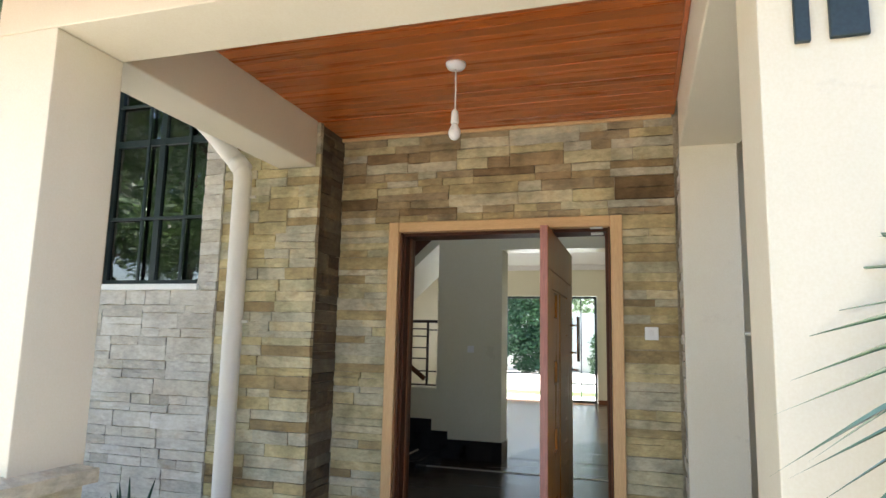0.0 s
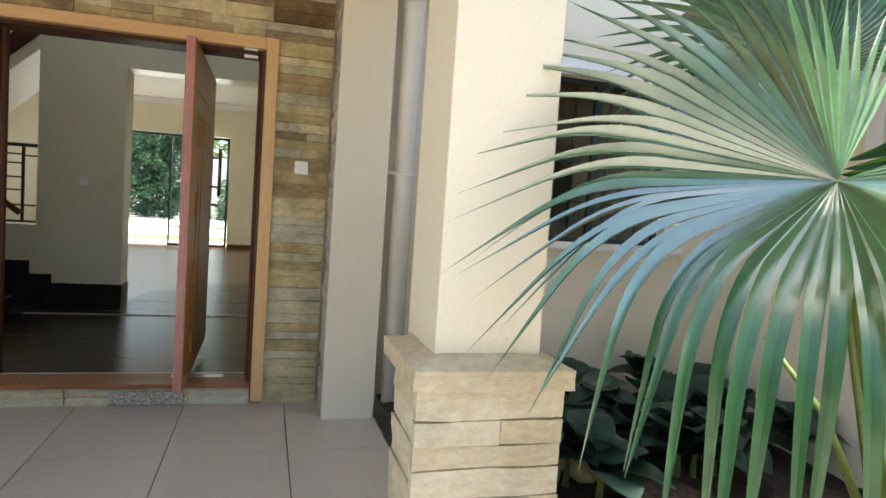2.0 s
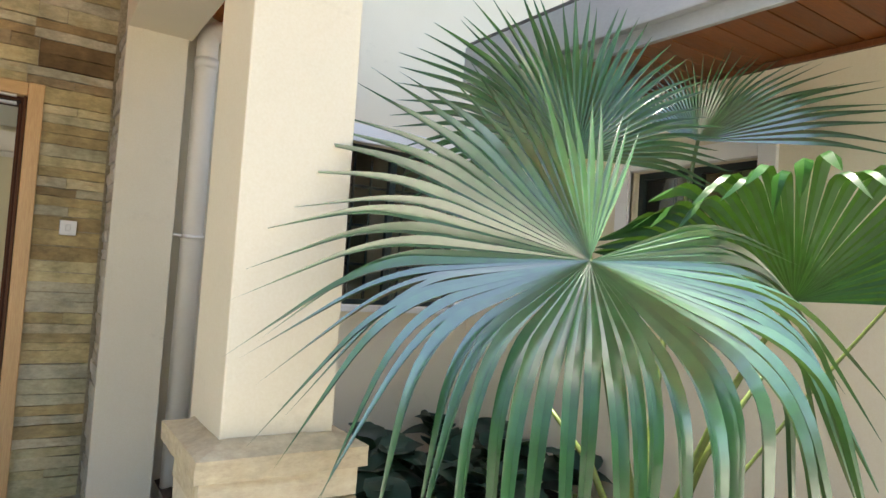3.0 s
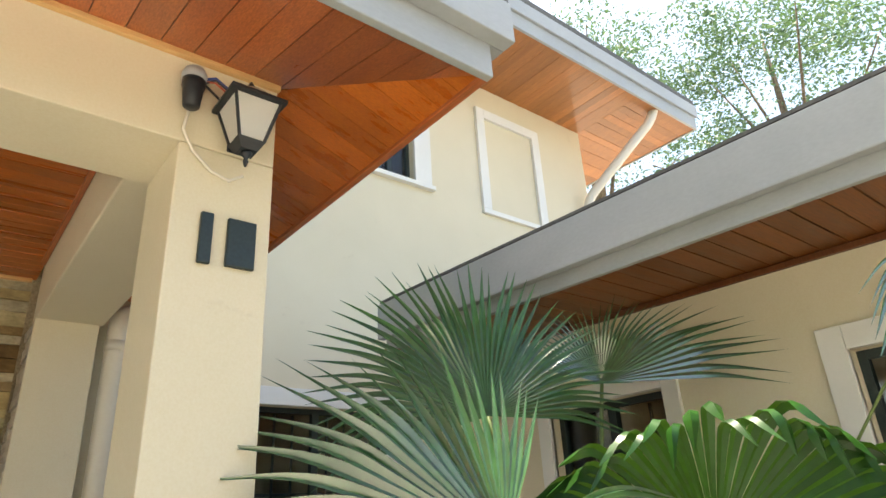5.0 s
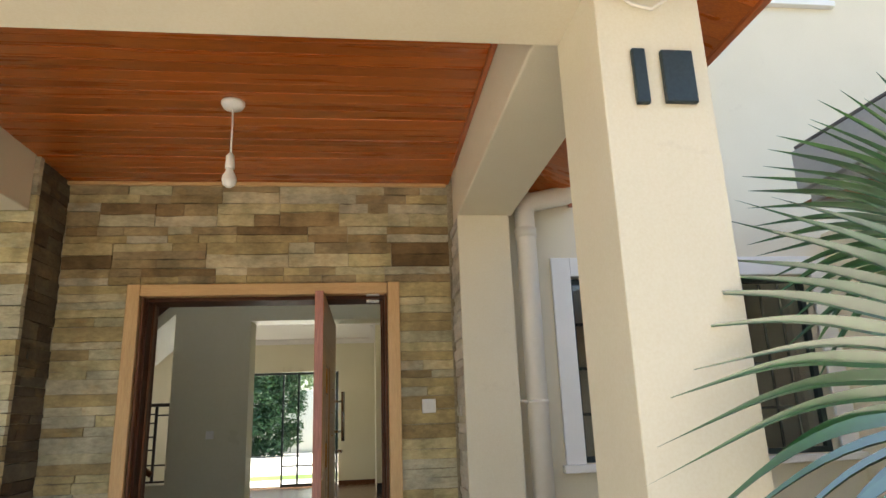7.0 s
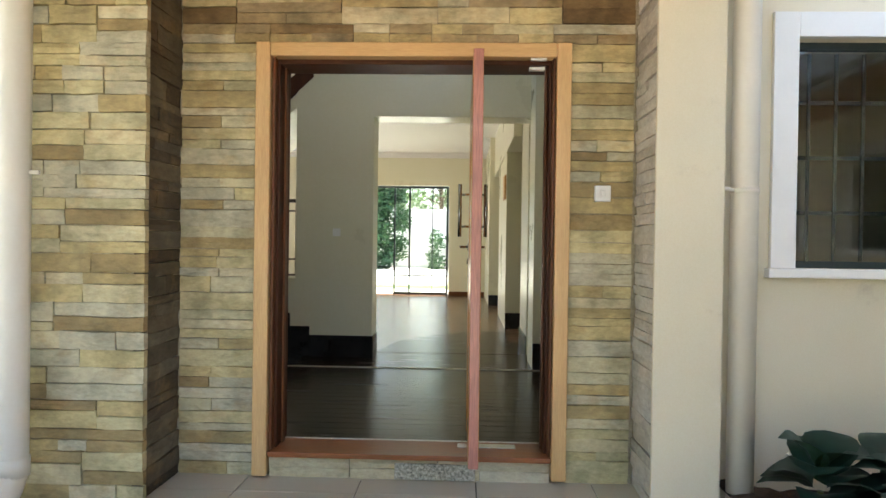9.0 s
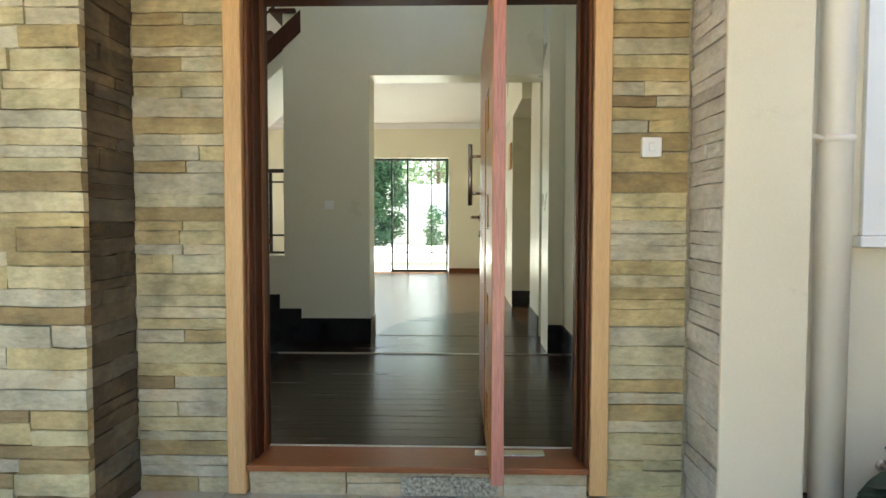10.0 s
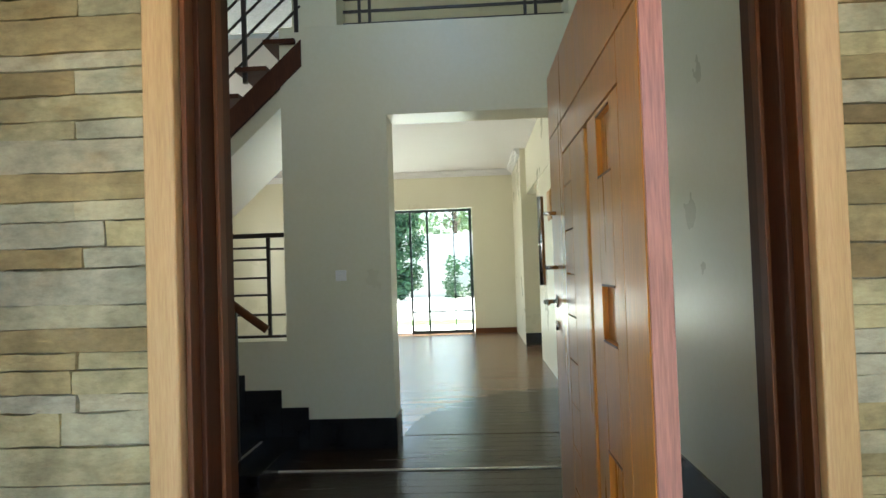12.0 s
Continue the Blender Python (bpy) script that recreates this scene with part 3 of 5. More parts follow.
sen = empty_thing("light_sensor", "black cylindrical light sensor with grey cap and cable", "sensor", pose(1.213, -2.535, 2.648))
for k, (hue, sag) in enumerate((("blue", 0.004), ("red", -0.012), ("black", -0.002))):
    part("wire", tube([(0.028, -0.005, 0.035 - 0.008 * k), (0.06, -0.01, 0.045 + sag), (0.10, -0.012, 0.02 + sag), (0.135, -0.035, 0.012 - 0.004 * k)], 0.0035 if k else 0.005, 6), {"blue": M_WIRE_BLUE, "red": M_WIRE_RED, "black": M_LANTERN}[hue], sen, hue + " wire", True)
part("body", lathe([(0.018, -0.075), (0.024, -0.07), (0.03, -0.01), (0.034, 0.0), (0.034, 0.02)], 18), M_LANTERN, sen, "", True)
part("cap", lathe([(0.036, 0.02), (0.037, 0.04), (0.03, 0.058), (0.012, 0.066)], 18), M_FASCIA, sen, "grey domed cap", True)
part("arm", tube([(0, 0.0, 0.0), (0, 0.048, 0.0)], 0.012, 10), M_LANTERN, sen, "", True)
part("cable", tube([(0.0, 0.02, -0.075), (-0.005, 0.035, -0.13), (0.03, 0.04, -0.19), (0.09, 0.042, -0.24), (0.14, 0.03, -0.262), (0.17, 0.0, -0.25)], 0.005, 8), M_PIPE, sen, "pale cable", True)
part("wire", tube([(0.02, 0.0, 0.03), (0.06, 0.02, 0.02), (0.10, 0.03, 0.0), (0.13, -0.02, 0.0)], 0.004, 8), M_LANTERN, sen, "dark wire", True)

# porch roof overhang
EZ, EY, EX = 2.657, -3.05, 1.892
SZ = 2.80


def sloped_board_set(along, n, p):
    """Boards across a sloping soffit; p(u, v) gives the place for u along the eave and v from wall to eave."""
    bm = bmesh.new()
    for i in range(n):
        u0, u1 = i / n + 0.00035, (i + 1) / n - 0.00035
        if along == "front":
            q = [p(u0, 0), p(u1, 0), p(u1, 1), p(u0, 1)]
        else:
            q = [p(u0, 0), p(u1, 0), p(u1, 1), p(u0, 1)]
        lo = [bm.verts.new(c) for c in q]
        hi = [bm.verts.new(c + Vector((0, 0, 0.02))) for c in q]
        bm.faces.new(lo)
        bm.faces.new(hi)
        for k in range(4):
            bm.faces.new((lo[k], lo[(k + 1) % 4], hi[(k + 1) % 4], hi[k]))
    return bm


def front_soffit(u, v):
    x = -2.4 + u * (EX + 2.4)
    vy = -2.47 + v * (EY + 2.47)
    # the mitre: boards right of the pillar start on the diagonal
    if x > 1.5:
        d = (x - 1.5) / (EX - 1.5)
        vy = -2.47 + max(v, d) * (EY + 2.47) if v < 0.5 else EY
    s = (vy + 2.47) / (EY + 2.47)
    return Vector((x, vy, SZ + s * (EZ - SZ)))


def side_soffit(u, v):
    y = EY + u * (-0.115 - EY)
    x0 = 1.5
    if y < -2.47:
        x0 = 1.5 + (EX - 1.5) * (-2.47 - y) / (-2.47 - EY)
    x = x0 + v * (EX - x0)
    s = (x - 1.5) / (EX - 1.5)
    return Vector((x, y, SZ - 0.001 + s * (EZ - SZ)))


structure("porch_soffit_front", sloped_board_set("front", 44, front_soffit), M_SOFFIT_Y, "varnished red-brown boards under the porch eave", "soffit")
structure("porch_soffit_side", sloped_board_set("side", 30, side_soffit), M_SOFFIT, "varnished red-brown boards under the porch side eave", "soffit")
structure("soffit_trim", box(-1.45, 1.50, -2.506, -2.484, 2.772, 2.80, 0.003), M_FRAME_X, "light wooden bead under the porch soffit", "trim")
roof = empty_thing("porch_roof", "grey porch roof with stepped grey fascia boards", "roof", kind="structure")
part("lower_fascia", box(-2.4, EX + 0.03, EY - 0.03, EY, EZ - 0.015, EZ + 0.118, 0.004), M_FASCIA, roof)
part("upper_fascia", box(-2.4, EX + 0.085, EY - 0.085, EY - 0.031, EZ + 0.105, EZ + 0.26, 0.004), M_FASCIA, roof)
part("side_fascia", box(EX, EX + 0.03, EY, -0.116, EZ - 0.015, EZ + 0.118, 0.004), M_SOFFIT_Y, roof, "dark varnished side fascia")
part("side_gutter", box(EX + 0.031, EX + 0.085, EY - 0.03, -0.116, EZ + 0.105, EZ + 0.26, 0.004), M_FASCIA, roof)


def slab(pts, th):
    bm = bmesh.new()
    lo = [bm.verts.new(p) for p in pts]
    hi = [bm.verts.new((p[0], p[1], p[2] + th)) for p in pts]
    bm.faces.new(lo)
    bm.faces.new(hi)
    for k in range(len(pts)):
        bm.faces.new((lo[k], lo[(k + 1) % len(pts)], hi[(k + 1) % len(pts)], hi[k]))
    return bm


part("covering", slab([(-2.4, EY - 0.08, EZ + 0.262), (EX + 0.08, EY - 0.08, EZ + 0.262), (EX + 0.08, -0.116, EZ + 0.80), (-2.4, -0.116, EZ + 0.80)], 0.05), M_ROOF, roof, "grey roof covering")

# upper roof
U_Y, U_X, U_Z = -1.0, 7.555, 5.70
upper = empty_thing("upper_roof", "grey main roof with deep fascia and boarded soffit", "roof", kind="structure")
part("fascia", box(-5.2, U_X + 0.03, U_Y - 0.03, U_Y, U_Z - 0.01, U_Z + 0.30, 0.004), M_FASCIA, upper)
part("fascia_board", box(-5.2, U_X + 0.06, U_Y - 0.06, U_Y - 0.031, U_Z + 0.16, U_Z + 0.33, 0.004), M_FASCIA, upper)
part("side_fascia", box(U_X, U_X + 0.03, U_Y, 11.5, U_Z - 0.01, U_Z + 0.33, 0.004), M_FASCIA, upper)
part("covering", slab([(-5.2, U_Y - 0.05, U_Z + 0.332), (U_X + 0.05, U_Y - 0.05, U_Z + 0.332), (U_X + 0.05, 11.5, U_Z + 0.36), (-5.2, 11.5, U_Z + 0.36)], 0.08), M_ROOF, upper, "grey roof covering")


def upper_soffit():
    bm = bmesh.new()
    n = 110
    for i in range(n):
        x0 = -5.2 + i * (6.4 + 5.2) / n
        add_box(bm, x0 + 0.001, x0 + (6.4 + 5.2) / n - 0.001, U_Y, -0.115, U_Z + 0.002 * (i % 2), U_Z + 0.03)
    for i in range(110):
        y0 = -0.115 + i * 0.105
        add_box(bm, 6.4, U_X, y0 + 0.001, y0 + 0.104, U_Z + 0.002 * (i % 2), U_Z + 0.03)
    for i in range(9):
        y0 = U_Y + i * 0.0983
        add_box(bm, 6.4, U_X, y0 + 0.001, y0 + 0.097, U_Z + 0.002 * (i % 2), U_Z + 0.03)
    return bm


structure("upper_soffit", upper_soffit(), M_SOFFIT_UPPER, "varnished orange-brown boards under the main eave", "soffit")

# wing roof
wing = empty_thing("wing_roof", "grey wing roof with wide two-step fascia", "roof", kind="structure")
WX, WY, WZ = 3.0, -0.87, 2.375
WING_TILT = Matrix.Translation((0, -3.5, WZ)) @ Matrix.Rotation(radians(1.3), 4, 'X') @ Matrix.Translation((0, 3.5, -WZ))
wing.matrix_world = WING_TILT
part("fascia", box(WX, WX + 0.03, -9.0, WY, WZ - 0.012, WZ + 0.075, 0.004), M_FASCIA, wing)
part("fascia_upper", box(WX - 0.05, WX - 0.001, -9.0, WY + 0.03, WZ + 0.06, WZ + 0.29, 0.006), M_FASCIA, wing)
part("end_fascia", box(WX + 0.031, 6.2, WY - 0.03, WY, WZ - 0.012, WZ + 0.28, 0.004), M_FASCIA, wing)
part("covering", slab([(WX - 0.05, -9.0, WZ + 0.293), (9.0, -9.0, WZ + 0.305), (9.0, WY, WZ + 0.305), (WX - 0.05, WY, WZ + 0.293)], 0.015), M_ROOF, wing, "grey roof covering")


def tilted(bm):
    bmesh.ops.transform(bm, matrix=WING_TILT, verts=bm.verts)
    return bm


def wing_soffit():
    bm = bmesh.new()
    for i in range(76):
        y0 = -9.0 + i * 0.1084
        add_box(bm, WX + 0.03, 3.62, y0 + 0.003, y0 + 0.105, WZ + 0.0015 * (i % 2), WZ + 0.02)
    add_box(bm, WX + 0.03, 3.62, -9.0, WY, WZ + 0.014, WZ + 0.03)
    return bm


structure("wing_soffit", tilted(wing_soffit()), M_SOFFIT_SHADED, "varnished boards under the wing eave, darkened for shade", "soffit")
structure("wing_trim", box(3.595, 3.619, -9.0, WY, WZ - 0.03, WZ - 0.002, 0.003, WING_TILT), M_BEAD, "dark wooden bead under the wing soffit", "trim")


# ---- windows ----
def window(name, m, w, h, label, cols=2, rows=3, surround=0.075, bars=True, transom=0.0, depth=0.07, sill=True, mat_s=None, glass=None):
    """A steel window facing -y in its own space: x from 0 to w, z from 0 to h, y = 0 the wall's face."""
    wn_ = empty_thing(name, label, "window", m, kind="structure")
    ms = mat_s or M_WHITE
    if surround:
        s = surround
        part("surround", box(-s, 0.0, -0.022, 0.02, -0.0, h + s, 0.004), ms, wn_, "white painted surround")
        part("surround", box(w, w + s, -0.022, 0.02, -0.0, h + s, 0.004), ms, wn_, "white painted surround")
        part("surround", box(0.0005, w - 0.0005, -0.0215, 0.02, h, h + s, 0.004), ms, wn_, "white painted surround")
    if sill:
        part("sill", box(-surround - 0.02, w + surround + 0.02, -0.05, 0.05, -0.045, -0.001, 0.005), ms, wn_, "white painted sill")
    fr = 0.035
    y0, y1 = depth, depth + 0.04
    part("window_frame", box(0, fr, y0, y1, 0, h), M_STEEL_DARK, wn_)
    part("window_frame", box(w - fr, w, y0, y1, 0, h), M_STEEL_DARK, wn_)
    part("window_frame", box(fr, w - fr, y0, y1, 0, fr), M_STEEL_DARK, wn_)
    part("window_frame", box(fr, w - fr, y0, y1, h - fr, h), M_STEEL_DARK, wn_)
    for c in range(1, cols):
        x = w * c / cols
        part("mullion", box(x - 0.025, x + 0.025, y0 - 0.004, y1 - 0.002, fr, h - fr), M_STEEL_DARK, wn_)
    if transom:
        part("transom", box(fr, w - fr, y0 - 0.006, y1 - 0.006, transom - 0.025, transom + 0.025), M_STEEL_DARK, wn_)
    part("pane", box(fr * 0.5, w - fr * 0.5, y0 + 0.016, y0 + 0.021, fr * 0.5, h - fr * 0.5), glass or M_GLASS, wn_, "clear dark-looking glass").visible_shadow = False
    if bars:
        # security bars behind the glass
        for c in range(cols):
            a, b = w * c / cols, w * (c + 1) / cols
            n = max(2, int((b - a) / 0.13))
            for k in range(1, n):
                x = a + (b - a) * k / n
                part("bar", box(x - 0.007, x + 0.007, y1 + 0.03, y1 + 0.044, fr, h - fr), M_STEEL_DARK, wn_)
        for r in range(1, rows + 1):
            z = h * r / (rows + 1)
            part("bar", box(fr, w - fr, y1 + 0.046, y1 + 0.06, z - 0.01, z + 0.01), M_STEEL_DARK, wn_)
    return wn_


window("window_1", pose(W2[0], -0.115, W2[2]), W2[1] - W2[0], W2[3] - W2[2], "dark steel window with bars and a white surround beside the porch", 3, 3, 0.12)
window("window_2", pose(3.62, -1.625, 1.16, 0, 0, -90), 0.755, 0.805, "dark steel window with a white surround under the wing eave", 2, 2, 0.09)
window("window_3", pose(3.62, -3.235, 1.195, 0, 0, -90), 0.915, 0.765, "dark steel wing window with a white surround and sill", 2, 2, 0.10)
window("window_4", pose(WU[0], -0.115, WU[2]), WU[1] - WU[0], WU[3] - WU[2], "upper floor window with a white surround", 2, 1, 0.19, False)
w5 = window("window_5", pose(-3.02, -0.36, 1.725), 0.91, 1.68, "tall green steel window reflecting trees in the grey stone wall", 2, 2, 0.0, True, 1.10, 0.04, glass=M_GLASS_TINTED)
for x in (0.335, 0.715):
    part("grille_bar", box(x - 0.011, x + 0.011, 0.022, 0.038, 0.03, 1.63, 0.002), M_STEEL_DARK, w5)
for z in (0.50, 1.40):
    part("grille_rail", box(0.03, 0.92, 0.020, 0.036, z - 0.011, z + 0.011, 0.002), M_STEEL_DARK, w5)
nich = empty_thing("blind_window", "blank recessed panel in a white plaster surround on the upper wall", "panel", pose(0, -0.115, 0), kind="structure")
for a in ((NI[0] - 0.11, NI[0], NI[2], NI[3] + 0.11), (NI[1], NI[1] + 0.11, NI[2], NI[3] + 0.11), (NI[0], NI[1], NI[3], NI[3] + 0.1095), (NI[0] - 0.11, NI[1] + 0.11, NI[2] - 0.05, NI[2])):
    part("moulding", box(a[0], a[1], -0.035, 0.01, a[2], a[3], 0.004), M_WHITE, nich, "white painted moulding")


# dim rooms behind the windows
def room_bm(x0, x1, y0, y1, z0, z1, open_side):
    bm = bmesh.new()
    t = 0.1
    add_box(bm, x0, x1, y0, y1, z0 - t, z0)
    add_box(bm, x0, x1, y0, y1, z1, z1 + t)
    if open_side != "y0":
        add_box(bm, x0, x1, y0 - t, y0, z0, z1)
    if open_side != "y1":
        add_box(bm, x0, x1, y1, y1 + t, z0, z1)
    if open_side != "x0":
        add_box(bm, x0 - t, x0, y0, y1, z0, z1)
    if open_side != "x1":
        add_box(bm, x1, x1 + t, y0, y1, z0, z1)
    return bm


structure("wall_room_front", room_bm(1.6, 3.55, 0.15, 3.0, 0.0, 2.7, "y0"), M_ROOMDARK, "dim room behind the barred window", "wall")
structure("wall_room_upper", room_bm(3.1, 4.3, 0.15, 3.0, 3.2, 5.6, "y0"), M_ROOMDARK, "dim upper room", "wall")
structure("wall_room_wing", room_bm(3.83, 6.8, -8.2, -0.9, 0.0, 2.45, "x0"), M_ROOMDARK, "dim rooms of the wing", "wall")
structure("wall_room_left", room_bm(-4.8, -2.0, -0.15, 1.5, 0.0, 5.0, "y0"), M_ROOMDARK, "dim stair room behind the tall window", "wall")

# ---- downpipes ----
dp = empty_thing("downpipe", "white painted round downpipe in front of the stone wall", "pipe")
part("pipe", tube(bend([(-2.10, -0.50, 2.90), (-1.99, -0.50, 2.80), (-1.705, -0.50, 2.50), (-1.705, -0.50, 0.10), (-1.715, -0.63, -0.03)], 0.07), 0.062, 18), M_PIPE, dp, "", True)
part("collar", tube([(-1.765, -0.50, 2.566), (-1.705, -0.50, 2.50)], 0.068, 18), M_PIPE, dp, "", True)
part("collar", tube([(-1.705, -0.50, 0.20), (-1.705, -0.50, 0.12)], 0.068, 18), M_PIPE, dp, "", True)
for z in (1.45, 2.3):
    part("clip", box(-1.70, -1.60, -0.50, -0.485, z, z + 0.018, 0.003), M_PIPE, dp)
dp2 = empty_thing("downpipe", "cream painted downpipe in the corner behind the pillar", "pipe")
part("pipe", tube(bend([(1.90, -0.43, 2.86), (1.89, -0.40, 2.70), (1.85, -0.30, 2.665), (1.565, -0.25, 2.62), (1.565, -0.25, 0.0)], 0.07), 0.06, 18), M_PIPE, dp2, "", True)
part("collar", tube([(1.565, -0.25, 2.46), (1.565, -0.25, 2.40)], 0.066, 18), M_PIPE, dp2, "", True)
cl = part("clip", tube([(1.565, -0.25, 1.42), (1.565, -0.25, 1.445)], 0.065, 18), M_PIPE, dp2, "", True)
part("clip_pin", tube([(1.51, -0.27, 1.435), (1.455, -0.30, 1.44)], 0.009, 8), M_PIPE, dp2, "", True)
dp3 = empty_thing("downpipe", "cream painted swan-neck pipe from the upper eave to the wall", "pipe")
part("pipe", tube(bend([(6.80, -0.93, 5.72), (6.78, -0.90, 5.60), (6.26, -0.21, 4.70), (6.25, -0.185, 4.2)], 0.12), 0.055, 16), M_PIPE, dp3, "", True)

# ---- interior ----
FZ = 0.0
structure("floor_slab", box(-5.6, 1.6, 0.27, 11.25, -0.08, FZ - 0.012), M_BLACK, "dark floor slab under the parquet", "floor")
structure("wall_hall_right", wall_bm("y", 1.06, 1.26, 0.27, 2.75, FZ, 5.7), M_INTERIOR, "glossy cream painted hall wall", "wall")
structure("skirting_hall_right", box(1.045, 1.059, 0.27, 2.75, FZ, 0.245, 0.003), M_BLACK, "black granite skirting", "baseboard")
structure("wall_hall_right_return", box(0.93, 1.26, 2.751, 3.19, FZ, 5.7), M_INTERIOR, "glossy cream painted wall corner", "wall")
structure("skirting_return", box(0.93, 1.044, 2.735, 2.749, FZ, 0.245, 0.003), M_BLACK, "black granite skirting", "baseboard")
structure("wall_lounge_pier", box(0.95, 1.26, 3.53, 4.3, FZ, 3.24), M_INTERIOR, "cream painted wall pier", "wall")
structure("skirting_pier", box(0.936, 0.949, 3.53, 4.3, FZ, 0.2, 0.003), M_BLACK, "black skirting", "baseboard")
structure("wall_lounge_pier_far", box(0.86, 1.26, 5.6, 7.4, FZ, 3.24), M_INTERIOR, "cream painted wall pier", "wall")
structure("skirting_pier_front", box(0.86, 1.25, 5.585, 5.599, FZ, 0.22, 0.003), M_BLACK, "black skirting", "baseboard")
structure("wall_lounge_pier_end", box(0.76, 1.26, 8.9, 11.1, FZ, 3.24), M_INTERIOR, "cream painted wall pier", "wall")
structure("skirting_pier_end", box(0.76, 1.25, 8.885, 8.899, FZ, 0.2, 0.003), M_BLACK, "black skirting", "baseboard")
structure("wall_lounge_right_head", box(0.85, 1.26, 4.301, 8.899, 2.45, 3.24), M_INTERIOR, "cream painted lintel over side openings", "wall")
structure("wall_corridor", wall_bm("y", 2.4, 2.6, 3.3, 11.25, FZ, 3.24), M_INTERIOR, "cream painted side room wall", "wall")
structure("floor_corridor", box(1.27, 2.4, 3.3, 11.25, -0.05, FZ - 0.002), M_LOUNGE, "brown floor of the side room", "floor")
structure("wall_hall_back", wall_bm("x", 3.19, 3.52, -5.6, 1.06, FZ, 3.14, ((-0.65, 1.0, FZ, 2.45), (-5.0, -1.44, 0.80, 3.14))), M_INTERIOR, "glossy cream painted wall with a wide opening to the lounge", "wall")
structure("wall_gallery", wall_bm("x", 3.19, 3.52, -1.30, -1.0, 3.141, 5.7), M_INTERIOR, "cream painted wall beside the gallery opening", "wall")
structure("wall_gallery_right", wall_bm("x", 3.19, 3.52, 0.72, 1.06, 3.141, 5.7), M_INTERIOR, "cream painted wall beside the gallery opening", "wall")
structure("wall_gallery_far", wall_bm("x", 5.2, 5.4, -5.6, 1.5, 3.14, 5.7, ((-3.0, -1.9, 3.6, 4.8),)), M_INTERIOR, "cream wall behind the gallery", "wall")
structure("skirting_column", box(-1.285, -0.64, 3.175, 3.189, FZ, 0.222, 0.003), M_BLACK, "black granite skirting", "baseboard")
structure("skirting_column_side", box(-0.649, -0.638, 3.1895, 3.52, FZ, 0.222, 0.003), M_BLACK, "black granite skirting", "baseboard")
structure("wall_lounge_back", wall_bm("x", 11.1, 11.21, -5.6, 1.5, FZ, 3.24, ((-2.24, -0.06, FZ, 2.47),)), M_INTERIOR, "cream painted lounge wall with the garden door", "wall")
structure("skirting_lounge_back", box(-0.05, 0.755, 11.08, 11.099, FZ, 0.09, 0.003), M_BEAD, "reddish wooden skirting", "baseboard")
# the lounge opening is out of view, added beside its fill lamp
structure("wall_lounge_left", wall_bm("y", -5.6, -5.4, 0.27, 11.25, FZ, 5.7, ((6.0, 8.4, 0.7, 2.4), (1.4, 2.9, 3.4, 5.0))), M_INTERIOR, "cream painted wall with openings at the side", "wall")
structure("wall_hall_front", wall_bm("x", 0.262, 0.30, -2.0, -0.75, FZ, 5.7), M_INTERIOR, "inner face of the entrance wall", "wall")
structure("ceiling_lounge", box(-5.6, 2.6, 3.53, 11.25, 3.20, 3.24), M_CEIL, "white lounge ceiling", "ceiling")
structure("ceiling_hall", box(-5.6, 1.3, 0.2, 5.4, 5.70, 5.76), M_CEIL, "white hall ceiling", "ceiling")
structure("gallery_floor", box(-1.5, 1.06, 3.53, 5.2, 3.241, 3.26), M_CEIL, "gallery floor slab", "floor")
# hidden strip added to stop gallery light leaking into the lounge
structure("gallery_gap_filler", box(-0.999, 0.719, 3.48, 3.519, 3.141, 3.25), M_CEIL, "unseen white filler closing the gap at the gallery edge", "trim")


def cornice():
    bm = bmesh.new()
    for k, (d, z) in enumerate(((0.03, 3.09), (0.06, 3.125), (0.10, 3.16))):
        add_box(bm, -5.4, 0.76, 11.1 - d, 11.1 - (0 if k == 0 else 0.001), z, z + 0.04, 0.006)
        add_box(bm, 0.76 - d, 0.759, 8.9, 10.95, z, z + 0.04, 0.006)
    return bm


structure("cornice", cornice(), M_CEIL, "white stepped plaster cornice", "trim")
structure("floor_strip_hall", box(-1.5, 1.04, 2.665, 2.69, FZ - 0.001, FZ + 0.008, 0.002), M_STRIP, "pale metal strip across the hall floor", "trim")

# garden sliding door
gd = empty_thing("garden_door", "black steel sliding garden door partly open onto the lawn", "door", pose(-2.24, 11.14, FZ))
GW, GH = 2.17, 2.46
for x0, x1 in ((0, 0.05), (GW - 0.05, GW), (0.93, 0.97), (1.27, 1.31), (1.80, 1.82)):
    part("stile", box(x0, x1, 0, 0.05, 0.0, GH), M_STEEL_DARK, gd)
for z0, z1 in ((GH - 0.05, GH), (0.42, 0.45)):
    part("rail", box(0.97 if z0 < 1 else 0.05, GW - 0.05, 0.002, 0.045, z0, z1), M_STEEL_DARK, gd)
part("rail", box(0.97, GW - 0.05, 0.002, 0.045, 0.0, 0.06), M_STEEL_DARK, gd)
part("rail", box(0.05, 0.93, 0.06, 0.08, 0.62, 0.64), M_STEEL_DARK, gd)
part("handle", box(0.94, 0.96, -0.03, 0.0, 0.95, 1.2, 0.006), M_STEEL_DARK, gd)
part("pane", box(0.97, GW - 0.05, 0.052, 0.058, 0.06, GH - 0.05), M_GLASS, gd, "clear glass").visible_shadow = False

